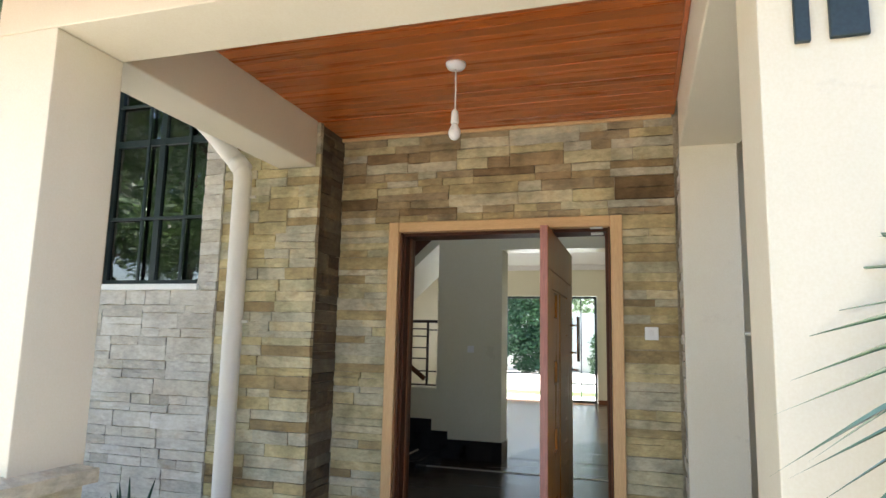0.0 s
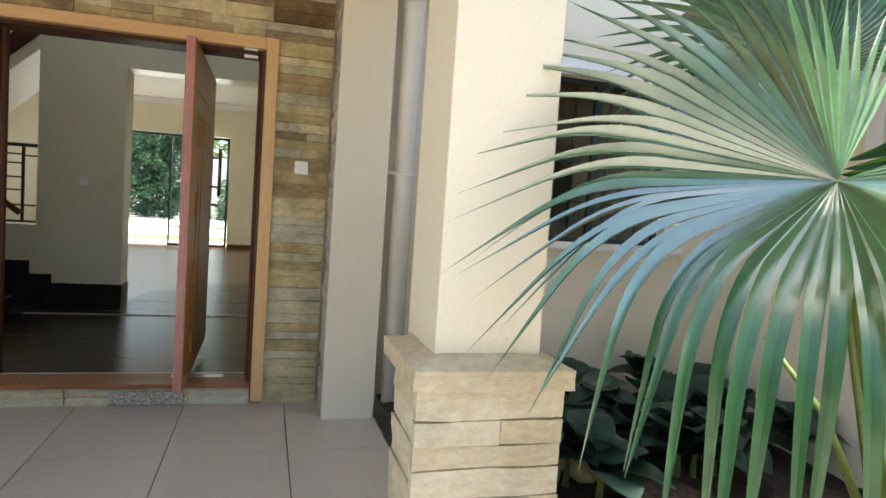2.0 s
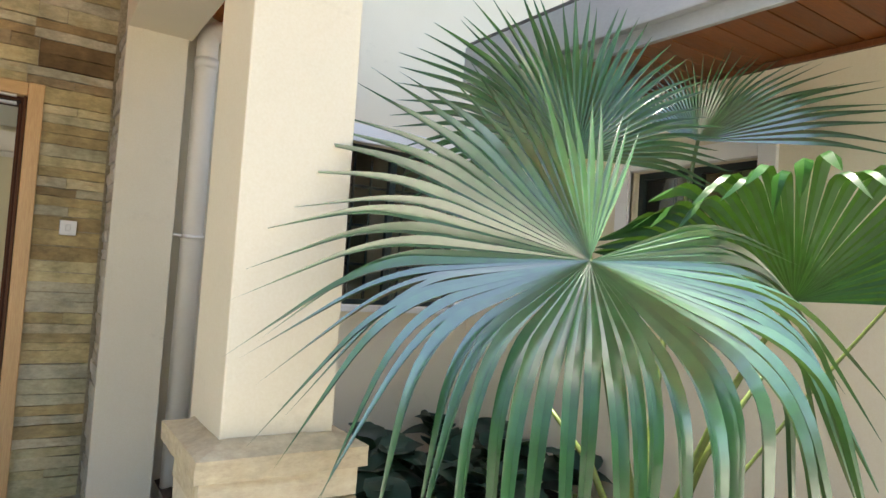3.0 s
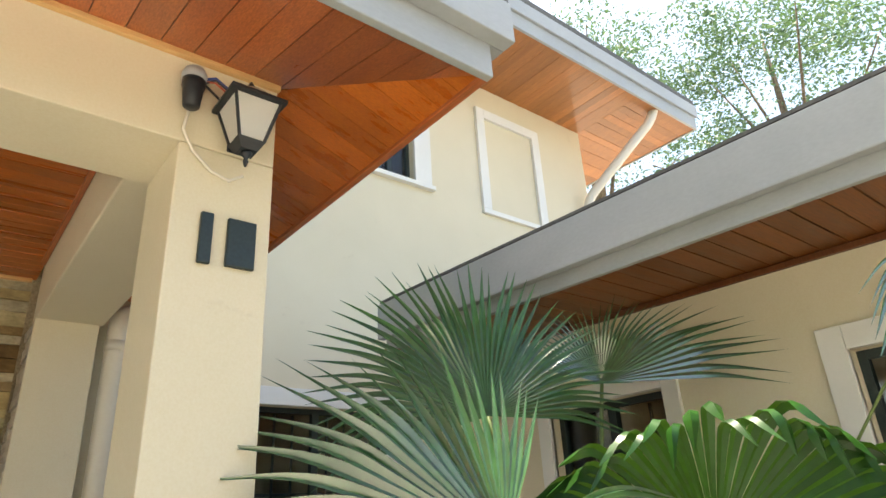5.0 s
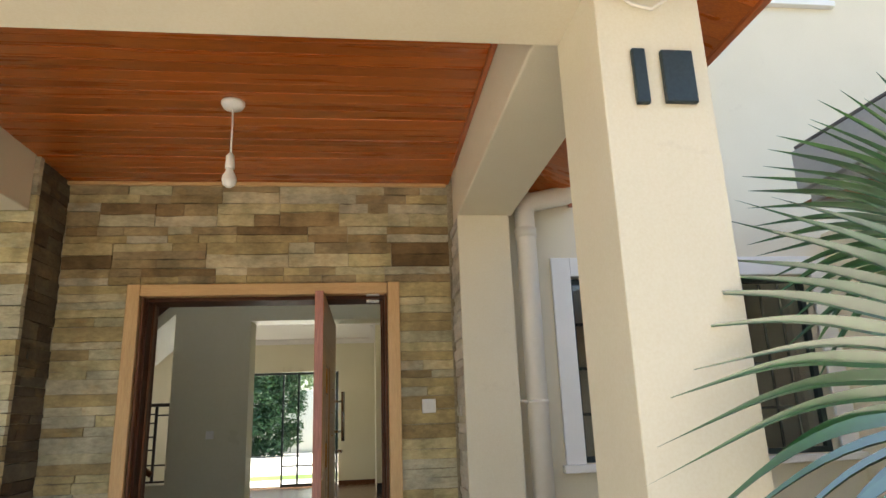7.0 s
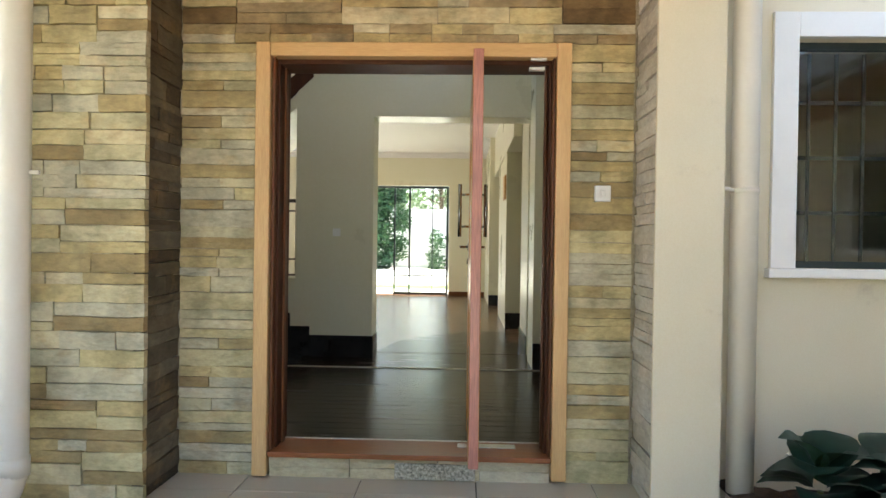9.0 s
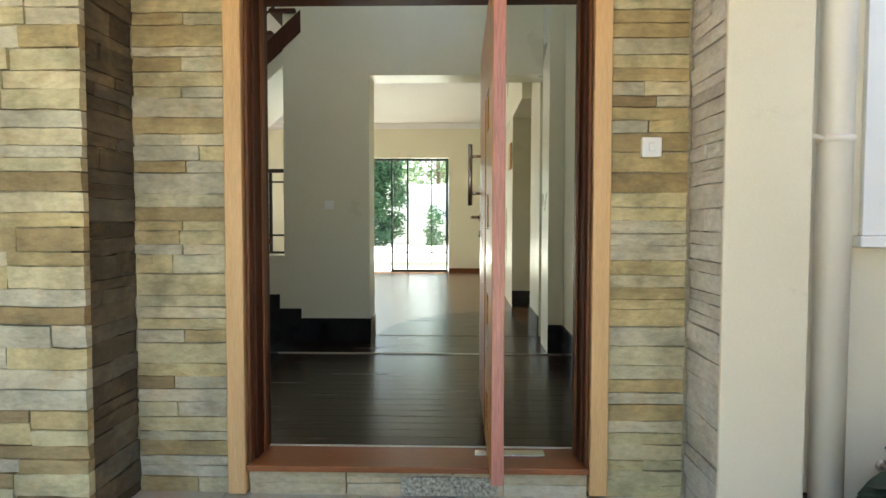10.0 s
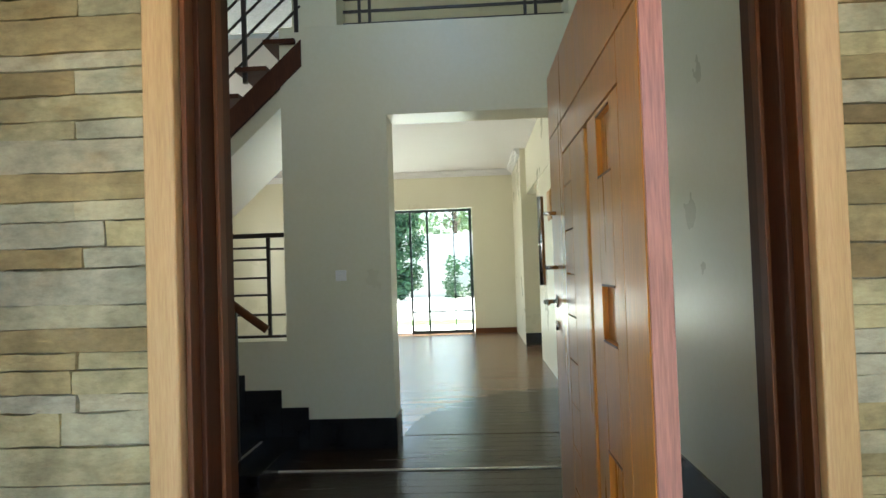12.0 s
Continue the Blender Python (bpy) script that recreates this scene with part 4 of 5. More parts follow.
# small plaque on the side wall of the lounge
pl = empty_thing("wall_plaque", "small amber wooden plaque on the lounge wall", "plaque", pose(0.85, 5.85, 1.975))
part("board", box(-0.012, 0.008, -0.16, 0.16, -0.17, 0.17, 0.005), M_AMBER, pl)
part("rim", box(-0.018, -0.010, -0.13, 0.13, -0.14, 0.14, 0.004), M_FRAME, pl)
sw2 = empty_thing("light_switch", "small cream switch on the hall column", "switch", pose(-1.02, 3.19, 1.27))
plate = part("plate", box(-0.04, 0.04, -0.012, 0.0, -0.04, 0.04, 0.004), M_PLASTIC, sw2)
part("rocker", box(-0.012, 0.012, -0.017, -0.011, -0.018, 0.018, 0.003), M_PLASTIC, plate)

# stair: lower flight rises away from the column, upper flight returns above it
st = empty_thing("staircase", "black granite stair with stepped skirting and iron handrail", "stairs")
tops = (0.16, 0.29, 0.42, 0.55, 0.68, 0.81, 0.94)
for i, z in enumerate(tops):
    x1 = -1.36 - 0.25 * i
    part("step", box(x1 - 0.28, x1, 2.30, 3.174, FZ, z - 0.06, 0.004), M_BLACK, st)
for i, (xa, xb, z) in enumerate(((-1.485, -1.286, 0.311), (-1.757, -1.486, 0.442), (-2.03, -1.758, 0.557), (-2.31, -2.031, 0.68), (-2.58, -2.311, 0.81), (-2.85, -2.581, 0.93))):
    part("stepped_skirting", box(xa, xb, 3.174, 3.1885, FZ, z, 0.003), M_BLACK, st)
part("nosing_strip", box(-1.606, -1.590, 2.36, 3.05, 0.100, 0.106, 0.001), M_STRIP, st, "pale metal nosing strip")
hr = part("handrail", tube([(-1.39, 2.60, 0.94), (-2.2, 2.60, 1.55), (-3.1, 2.60, 2.22)], 0.028, 10), M_BEAD, st, "dark varnished wooden handrail", True)
for x, z, zb in ((-1.60, 1.09, 0.10), (-1.98, 1.38, 0.30)):
    part("baluster", box(x - 0.014, x + 0.014, 2.586, 2.614, zb, z - 0.01), M_IRON, st, "dark iron baluster")

rl = empty_thing("stair_railing", "dark iron railing on the low wall beside the column", "railing", pose(0, 3.31, 0))
part("top_rail", box(-3.6, -1.445, -0.02, 0.02, 1.575, 1.61, 0.004), M_IRON, rl)
part("bottom_rail", box(-3.6, -1.445, -0.015, 0.015, 0.815, 0.835, 0.003), M_IRON, rl)
for z in (0.99, 1.14, 1.27, 1.41, 1.50):
    part("cross_bar", box(-3.6, -1.60, -0.01, 0.01, z - 0.008, z + 0.008, 0.002), M_IRON, rl)
part("cross_bar", box(-1.60, -1.47, -0.01, 0.01, 1.48, 1.496, 0.002), M_IRON, rl)
part("cross_bar", box(-1.60, -1.47, -0.01, 0.01, 0.98, 0.996, 0.002), M_IRON, rl)
for x in (-1.46, -1.60, -2.6, -3.5):
    part("post", box(x - 0.013, x + 0.013, -0.013, 0.013, 0.836, 1.574, 0.002), M_IRON, rl)

uf = empty_thing("upper_flight", "upper stair flight with dark wooden treads over a white sloping soffit", "stairs")


def sloped(x0, z0, x1, z1, y0, y1, th):
    return slab([(x0, y0, z0), (x1, y0, z1), (x1, y1, z1), (x0, y1, z0)], th)


SL = 0.92
XA, ZA, XB, ZB = -3.4, 2.70 - SL * 2.125, -1.275, 2.70
part("soffit_slab", sloped(XA, ZA, XB, ZB, 3.21, 4.25, 0.14), M_INTERIOR, uf, "cream painted sloping soffit")
part("stringer", sloped(XA, ZA + 0.142, XB, ZB + 0.142, 3.18, 3.215, 0.20), M_JAMB, uf, "dark reddish stringer")
for i in range(9):
    x = XB - 0.04 - i * 0.215
    z = ZB + 0.31 - i * 0.215 * SL
    part("tread", box(x - 0.24, x, 3.15, 4.25, z, z + 0.035, 0.004), M_JAMB, uf, "dark wooden tread")
for i in range(4):
    x = XB - 0.03 - i * 0.40
    part("baluster", box(x - 0.016, x + 0.016, 3.18, 3.212, ZB + 0.4 - i * 0.4 * SL, ZB + 1.32 - i * 0.4 * SL, 0.002), M_IRON, uf)
for k in range(5):
    part("rail_bar", tube([(XB, 3.195, ZB + 0.60 + 0.17 * k), (XA, 3.195, ZA + 0.60 + 0.17 * k)], 0.011 if k < 4 else 0.022, 8), M_IRON, uf)

gr = empty_thing("gallery_railing", "dark iron railing across the gallery opening", "railing", pose(0, 3.40, 3.14))
for z in (0.07, 0.17, 0.27, 0.4, 0.9):
    part("cross_bar", box(-0.99, 0.715, -0.01, 0.01, z, z + 0.02, 0.002), M_IRON, gr)
for x in (-0.86, -0.78, 0.42, 0.5):
    part("post", box(x - 0.012, x + 0.012, -0.024, -0.011, 0.0, 0.95, 0.002), M_IRON, gr)

# ---- garden behind ----
rng = np.random.default_rng(7)


def leaf_cloud(centres, radii, per, size, seed, flat=0.6):
    """Many small four-cornered leaves scattered in clumps; one mesh."""
    g = np.random.default_rng(seed)
    c = np.repeat(np.asarray(centres, float), per, axis=0)
    r = np.repeat(np.asarray(radii, float), per)[:, None]
    d = g.normal(size=c.shape)
    d /= np.linalg.norm(d, axis=1)[:, None]
    p = c + d * r * g.uniform(0.45, 1.08, (len(c), 1)) * np.array([1, 1, 0.85])
    u = g.normal(size=c.shape)
    u[:, 2] *= flat
    u /= np.linalg.norm(u, axis=1)[:, None]
    v = np.cross(u, g.normal(size=c.shape))
    v /= np.linalg.norm(v, axis=1)[:, None]
    s = size * g.uniform(0.6, 1.3, (len(c), 1))
    vs = np.stack([p - u * s, p + v * s * 0.45, p + u * s, p - v * s * 0.45], axis=1).reshape(-1, 3)
    return vs, np.arange(len(vs)).reshape(-1, 4)


def cloud_part(name, parent, material, *args, **kw):
    vs, fs = leaf_cloud(*args, **kw)
    me = bpy.data.meshes.new(name)
    me.from_pydata(vs.tolist(), [], fs.tolist())
    me.materials.append(material)
    ob = new(name, me)
    ob.parent = parent
    return ob


def tree(x, y, h, crown, seed, label, n_clump=40, per=110, size=0.11, material=None, lean=0.0):
    g = random.Random(seed)
    th = empty_thing("tree", label, "tree", pose(x, y, -0.06))
    fork = h * 0.42
    part("trunk", tube([(0, 0, -0.1), (lean * 0.3, 0.05, fork * 0.5), (lean * 0.6, -0.05, fork), (lean, 0.05, h * 0.75), (lean * 1.2, 0, h * 0.95)], [0.022 * h, 0.017 * h, 0.013 * h, 0.007 * h, 0.002 * h], 10), M_BARK, th, "", True)
    cs, rs = [], []
    for k in range(n_clump):
        a, rr, zz = g.uniform(0, 6.283), crown * math.sqrt(g.uniform(0.05, 1)), g.uniform(0.38, 1.0)
        rr *= math.sin(math.pi * min(1, max(0.15, (zz - 0.2) / 0.85))) ** 0.6
        cs.append((lean + rr * math.cos(a), rr * math.sin(a), h * zz))
        rs.append(crown * g.uniform(0.16, 0.30))
        if k % 4 == 0:
            b = fork + (h * zz - fork) * 0.35
            part("limb", tube([(lean * 0.6, 0, b * 0.9), (lean + rr * 0.5 * math.cos(a), rr * 0.5 * math.sin(a), (b + h * zz) / 2 + 0.2), cs[-1]], [0.005 * h, 0.003 * h, 0.001 * h], 7), M_BARK, th, "", True)
    cloud_part("crown", th, material or M_TREE, cs, rs, per, size, seed)
    return th


tree(21.0, 2.0, 17, 5.2, 3, "tall feathery green tree beyond the wing roof", 60, 330, 0.085, M_TREE_HAZY, lean=-0.5)
tree(19.0, 8.5, 20, 5.4, 5, "tall green tree beyond the main roof", 64, 330, 0.085, M_TREE_HAZY)
tree(27.0, -3.0, 15, 5.0, 6, "tall green tree beyond the wing roof", 50, 330, 0.085, M_TREE_HAZY)
tree(-11.0, -11.0, 9, 3.6, 11, "leafy green tree in front of the house", 60, 190, 0.13)
tree(-15.5, -12.5, 10, 4.0, 12, "leafy green tree in front of the house", 60, 190, 0.13)
tree(-19.0, -9.5, 11, 4.2, 14, "leafy green tree in front of the house", 60, 190, 0.13)
tree(-13.5, -8.6, 7, 2.8, 15, "leafy green tree in front of the house", 50, 190, 0.12)
# out of view: added to keep sun off the wall and fill its reflection
tree(-3.8, -2.7, 9, 2.4, 19, "unseen leafy tree added to shade the front wall", 64, 190, 0.10, M_TREE_LIGHTENED)
tree(-3.0, -15.0, 8, 3.4, 13, "leafy green tree in front of the house", 50, 170, 0.13)


def make_hedge(x0, x1, y, h, seed, label):
    g = random.Random(seed)
    cs = [(g.uniform(x0, x1), y + g.uniform(-0.5, 0.5), g.uniform(0.1, h)) for _ in range(int((x1 - x0) * h * 10))]
    vs, fs = leaf_cloud(cs, [0.42] * len(cs), 170, 0.085, seed)
    me = bpy.data.meshes.new("hedge")
    me.from_pydata(vs.tolist(), [], fs.tolist())
    me.materials.append(M_HEDGE)
    return tagged(new("hedge", me), label, "hedge", kind="stuff")


make_hedge(-8.0, -2.4, 25.2, 5.0, 21, "tall dark green clipped hedge behind the lawn")
make_hedge(-1.2, -0.85, 26.0, 1.6, 22, "small green shrub against the white wall")
make_hedge(-0.2, 3.0, 26.2, 2.0, 23, "dark green hedge beside the white wall")
make_hedge(-20.0, 9.0, -17.0, 3.0, 24, "green hedge in front of the house")
tree(-1.0, 33.0, 9, 4.2, 16, "green tree behind the white garden wall", 50, 170, 0.13)
structure("boundary_wall", box(-14, 12, 27.0, 27.2, -0.06, 2.8), M_BOUND, "white painted garden boundary wall", "wall")


# ---- fan palm ----
def fan_leaf(centre, first, last, right, up, low, lengths, hangs, tapers, n_seg, join=0.5, fold=0.3, seed=1, pucker=0.0):
    """A pleated fan leaf. Angles in degrees from right towards up; the blade folds from up to low across its middle.
    lengths: (angle, metres), hangs: (angle, degrees by which the free tips bend to the ground), tapers: (angle, how early a tip thins)."""
    g = random.Random(seed)
    bm = bmesh.new()
    c, e1, eu, el = Vector(centre), Vector(right).normalized(), Vector(up).normalized(), Vector(low).normalized()
    down = Vector((0, 0, -1))

    def ray(a):
        w = min(1.0, max(0.0, (math.sin(a) + 0.35) / 0.7))
        w = w * w * (3 - 2 * w)
        return (e1 * math.cos(a) + el.lerp(eu, w).normalized() * math.sin(a)).normalized()

    la, lv = zip(*lengths)
    ha, hv = zip(*hangs)
    ta, tv = zip(*tapers)
    step_a = radians((last - first) / n_seg)
    for i in range(n_seg):
        deg = first + (last - first) * (i + 0.5) / n_seg
        a = radians(deg)
        length = float(np.interp(deg, la, lv)) * g.uniform(0.93, 1.05)
        hang = radians(float(np.interp(deg, ha, hv)) * g.uniform(0.75, 1.2))
        jn = join * g.uniform(0.92, 1.08)
        taper = float(np.interp(deg, ta, tv))
        d0 = ray(a)
        side = (ray(a + 0.02) - ray(a - 0.02)).normalized()
        half = (ray(a + step_a / 2) - ray(a - step_a / 2)).length / 2
        drift = side * g.uniform(-0.10, 0.10)
        p, rows, steps = c.copy(), [], 22
        for k in range(steps + 1):
            s = k / steps
            free = max(0.0, (s - jn * 0.85) / (1 - jn * 0.85))
            bent = min(1.0, free * 1.5)
            sag = hang * bent * bent * (3 - 2 * bent) + 0.10 * hang * s
            h = Vector((d0.x, d0.y, d0.z))
            axis = h.cross(down)
            d = Matrix.Rotation(min(sag, h.angle(down) * 0.97), 3, axis.normalized()) @ h if axis.length > 1e-4 else h
            d = (d + drift * free).normalized()
            if k:
                p = p + d * (length / steps)
            t = (side - d * side.dot(d)).normalized()
            n = d.cross(t).normalized()
            if k == 0:
                turn = -1 if n.dot(Vector((-0.5, -0.5, 0.7))) < 0 else 1
            n *= turn
            r = 0.006 + length * s
            w = r * half if s < jn else jn * length * half * max(0.02, 1 - (s - jn) / (1 - jn + 1e-3)) ** taper
            w *= 1.02
            f = fold * w * (1 + 0.7 * free)
            ripple = n * pucker * math.sin(i * 2.4) * math.exp(-((s - jn) / 0.12) ** 2)
            rows.append((p + t * w + n * f + ripple, p - n * f + ripple, p - t * w + n * f + ripple))
        for q in (0, 1):
            vs = [[bm.verts.new(v) for v in row[q:q + 2]] for row in rows]
            for r0, r1 in zip(vs, vs[1:]):
                bm.faces.new((r0[0], r0[1], r1[1], r1[0])).smooth = True
    return bm


palm = empty_thing("fan_palm", "young fan palm with wide glossy pleated leaves in the planting bed", "palm", pose(0, 0, 0))
PB = Vector((2.62, -2.62, 0.05))
part("trunk", tube([(2.60, -2.63, -0.02), (2.62, -2.62, 0.15), (2.63, -2.62, 0.34)], [0.10, 0.085, 0.05], 12), M_FIBRE, palm, "short brown fibrous trunk", True)
R1 = (0.69, -0.72, 0.0)
# centre, first and last angle, right, up, low, lengths, hanging and thinning of the tips, segments, joined part, material
LEAVES = [
    ((1.95, -2.935, 1.365), 68, 384, (0.87, -0.42, 0.05), (0.30, 0.36, 0.88), (0.38, 0.68, 0.36),
     ((68, 0.52), (90, 0.60), (115, 0.72), (140, 0.90), (165, 0.92), (190, 0.90), (220, 0.92), (250, 0.95), (290, 0.92), (330, 0.82), (360, 0.76), (384, 0.66)),
     ((68, 2), (110, 4), (150, 18), (180, 32), (215, 44), (240, 58), (270, 66), (310, 62), (345, 52), (384, 36)),
     ((68, 0.8), (120, 1.2), (160, 1.7), (200, 1.4), (235, 0.55), (310, 0.50), (350, 1.0), (384, 1.3)), 68, 0.48, M_PALM),
    ((2.45, -2.36, 1.775), -8, 192, (0.80, -0.50, 0.06), (-0.02, 0.16, 0.98), (-0.02, 0.16, 0.98),
     ((-8, 0.58), (30, 0.60), (70, 0.64), (110, 0.70), (145, 0.76), (192, 0.70)),
     ((-8, 25), (60, 4), (120, 8), (192, 40)), ((-8, 0.8), (192, 0.9)), 48, 0.55, M_PALM),
    ((3.117, -2.4, 1.948), -4, 160, (0.5, -0.86, 0.0), (-0.22, -0.05, 0.95), (-0.22, -0.05, 0.95), ((-4, 0.756), (12, 0.756), (30, 0.594), (60, 0.414), (90, 0.36), (160, 0.414)), ((-4, 10), (40, 16), (160, 12)), ((-4, 1.3), (160, 1.0)), 38, 0.5, M_PALM),
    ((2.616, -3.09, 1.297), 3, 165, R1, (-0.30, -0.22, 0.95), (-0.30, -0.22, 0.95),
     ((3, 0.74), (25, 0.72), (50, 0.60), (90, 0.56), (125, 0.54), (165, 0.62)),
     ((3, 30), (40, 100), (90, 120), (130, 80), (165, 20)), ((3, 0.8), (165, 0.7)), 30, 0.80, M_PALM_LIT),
    ((3.10, -3.78, 2.08), 170, 300, R1, (-0.5, 0.3, 0.8), (-0.5, 0.3, 0.8), ((170, 0.36), (235, 0.46), (300, 0.40)), ((170, 40), (300, 40)), ((170, 0.9), (300, 0.9)), 16, 0.4, M_PALM),
]
for i, (c, a0, a1, rgt, up_, low_, lens, hang_, tap_, ns, jn, mt) in enumerate(LEAVES):
    c = Vector(c)
    foot = PB + Vector((0.03 * math.cos(i * 1.3), 0.03 * math.sin(i * 1.3), 0.25))
    knee = foot.lerp(c, 0.55) + Vector((0.05, 0.08, 0.10))
    pts = [foot * (1 - s) ** 2 + knee * 2 * s * (1 - s) + c * s * s for s in (k / 8 for k in range(9))]
    stalk = part("leaf_stalk", tube(pts, [(0.017 if i < 4 else 0.007) - (0.009 if i < 4 else 0.003) * k / 8 for k in range(9)], 8), M_PETIOLE, palm, "smooth green leaf stalk", True)
    part("frond", fan_leaf(c, a0, a1, rgt, up_, low_, lens, hang_, tap_, ns, jn, 0.42 if i < 2 else 0.26, 31 + i, 0.005 if i < 2 else 0.0), mt, stalk, "pleated fan leaf in a second green for sun through it" if mt is M_PALM_LIT else "glossy blue-green pleated fan leaf")
for k in (0, 1, 3):
    a = 0.8 + k * 1.4
    tip = PB + Vector((0.42 * math.cos(a), 0.36 * math.sin(a), 0.75 + 0.1 * k))
    part("leaf_stalk", tube([PB + Vector((0, 0, 0.2)), PB.lerp(tip, 0.5) + Vector((0, 0, 0.2)), tip], [0.016, 0.012, 0.007], 8), M_PETIOLE, palm, "smooth green leaf stalk", True)


# ---- broad-leaved ground plants ----
def broad_leaf(bm, base, tip_dir, length, width, g):
    d = Vector(tip_dir).normalized()
    s = d.cross(Vector((0, 0, 1))).normalized()
    up = s.cross(d)
    rows = []
    for k in range(7):
        u = k / 6
        w = width * math.sin(math.pi * min(1, 0.12 + 0.88 * u)) ** 0.7 if k < 6 else 0.004
        p = Vector(base) + d * length * u + Vector((0, 0, -0.35 * length * u * u)) + up * 0.02 * math.sin(3 * u + g.uniform(0, 1))
        rows.append([bm.verts.new(p - s * w + up * 0.25 * w), bm.verts.new(p), bm.verts.new(p + s * w + up * 0.25 * w)])
    for r0, r1 in zip(rows, rows[1:]):
        for q in (0, 1):
            bm.faces.new((r0[q], r0[q + 1], r1[q + 1], r1[q]))


gcov = random.Random(17)
for k in range(26):
    px, py = gcov.uniform(1.75, 3.45), gcov.uniform(-1.78, -0.35)
    pt = empty_thing("ground_plant", "low clump of dark green broad leaves in the bed", "plant", pose(px, py, 0.03), group="plants in the bed")
    bm = bmesh.new()
    for q in range(12):
        a, el = gcov.uniform(0, 6.283), gcov.uniform(0.25, 1.2)
        b = (0.03 * math.cos(a), 0.03 * math.sin(a), 0.06 + 0.14 * el)
        broad_leaf(bm, b, (math.cos(a) * math.cos(el), math.sin(a) * math.cos(el), math.sin(el) * 0.7), gcov.uniform(0.18, 0.30), gcov.uniform(0.085, 0.14), gcov)
    part("leaves", bm, M_COVER, pt, "", True)
    part("stem", tube([(0, 0, -0.03), (0.004, 0, 0.12)], [0.02, 0.012], 7), M_PETIOLE, pt)

# stones in the bed
for k, (sx, sy, sr) in enumerate(((2.28, -1.35, 0.10), (2.42, -1.25, 0.08), (1.72, -1.75, 0.07))):
    bm = bmesh.new()
    bmesh.ops.create_icosphere(bm, subdivisions=2, radius=sr)
    for v in bm.verts:
        v.co *= 1 + 0.3 * noise.noise(v.co * 9 + Vector((k * 3, 0, 0)))
        v.co.z *= 0.75
    ob = part("rock", bm, M_STONE, None, "", True)
    ob.matrix_world = pose(sx, sy, 0.05)
    tagged(ob, "rough brown rock lying in the bed", "rock", "rocks in the bed")

# ---- terracotta pot with aloe ----
pot = empty_thing("plant_pot", "terracotta pot with petal-cut rim holding a spiky aloe", "pot", pose(-1.845, -1.13, -0.082) @ Matrix.Scale(0.88, 4))


def pot_body():
    bm = bmesh.new()
    segs, prof = 40, ((0.10, 0.0), (0.125, 0.03), (0.165, 0.12), (0.185, 0.22), (0.178, 0.29), (0.185, 0.335))
    outer, inner = [], []
    for r, z in prof:
        ro, ri = [], []
        for k in range(segs):
            a = 2 * math.pi * k / segs
            top = 0.035 * math.cos(5 * a) * max(0, (z - 0.2) / 0.135)
            ro.append(bm.verts.new((r * math.cos(a), r * math.sin(a), z + top)))
            ri.append(bm.verts.new(((r - 0.016) * math.cos(a), (r - 0.016) * math.sin(a), max(z, 0.02) + top)))
        outer.append(ro)
        inner.append(ri)
    for rings in (outer, inner):
        for r0, r1 in zip(rings, rings[1:]):
            for k in range(segs):
                bm.faces.new((r0[k], r0[(k + 1) % segs], r1[(k + 1) % segs], r1[k]))
    for k in range(segs):
        bm.faces.new((outer[-1][k], outer[-1][(k + 1) % segs], inner[-1][(k + 1) % segs], inner[-1][k]))
    bm.faces.new(outer[0])
    bm.faces.new(inner[0])
    return bm


clay = part("pot_body", pot_body(), M_TERRA, pot, "worn terracotta with dark runs", True)
for k in range(5):
    a0 = k * 2 * math.pi / 5
    part("petal_relief", tube([(0.187 * math.cos(a0 - 0.5), 0.187 * math.sin(a0 - 0.5), 0.31), (0.192 * math.cos(a0 - 0.25), 0.192 * math.sin(a0 - 0.25), 0.20), (0.180 * math.cos(a0), 0.180 * math.sin(a0), 0.13), (0.192 * math.cos(a0 + 0.25), 0.192 * math.sin(a0 + 0.25), 0.20), (0.187 * math.cos(a0 + 0.5), 0.187 * math.sin(a0 + 0.5), 0.31)], 0.010, 8), M_TERRA, clay, "", True)
part("soil", lathe([(0.05, 0.24), (0.160, 0.262), (0.165, 0.27), (0.02, 0.285)], 24), M_SOIL, pot)
ga = random.Random(5)
for k in range(22):
    a, el, ln = k * 2.4, ga.uniform(0.55, 1.45), ga.uniform(0.26, 0.50)
    d = Vector((math.cos(a) * math.cos(el), math.sin(a) * math.cos(el), math.sin(el)))
    pts = [Vector((0.03 * math.cos(a), 0.03 * math.sin(a), 0.26)) + d * ln * s + Vector((0, 0, -0.16 * ln * s * s * math.cos(el))) for s in (0, 0.3, 0.6, 0.85, 1)]
    part("aloe_leaf", tube(pts, [0.016, 0.017, 0.013, 0.007, 0.001], 7), M_ALOE, pot, "", True)


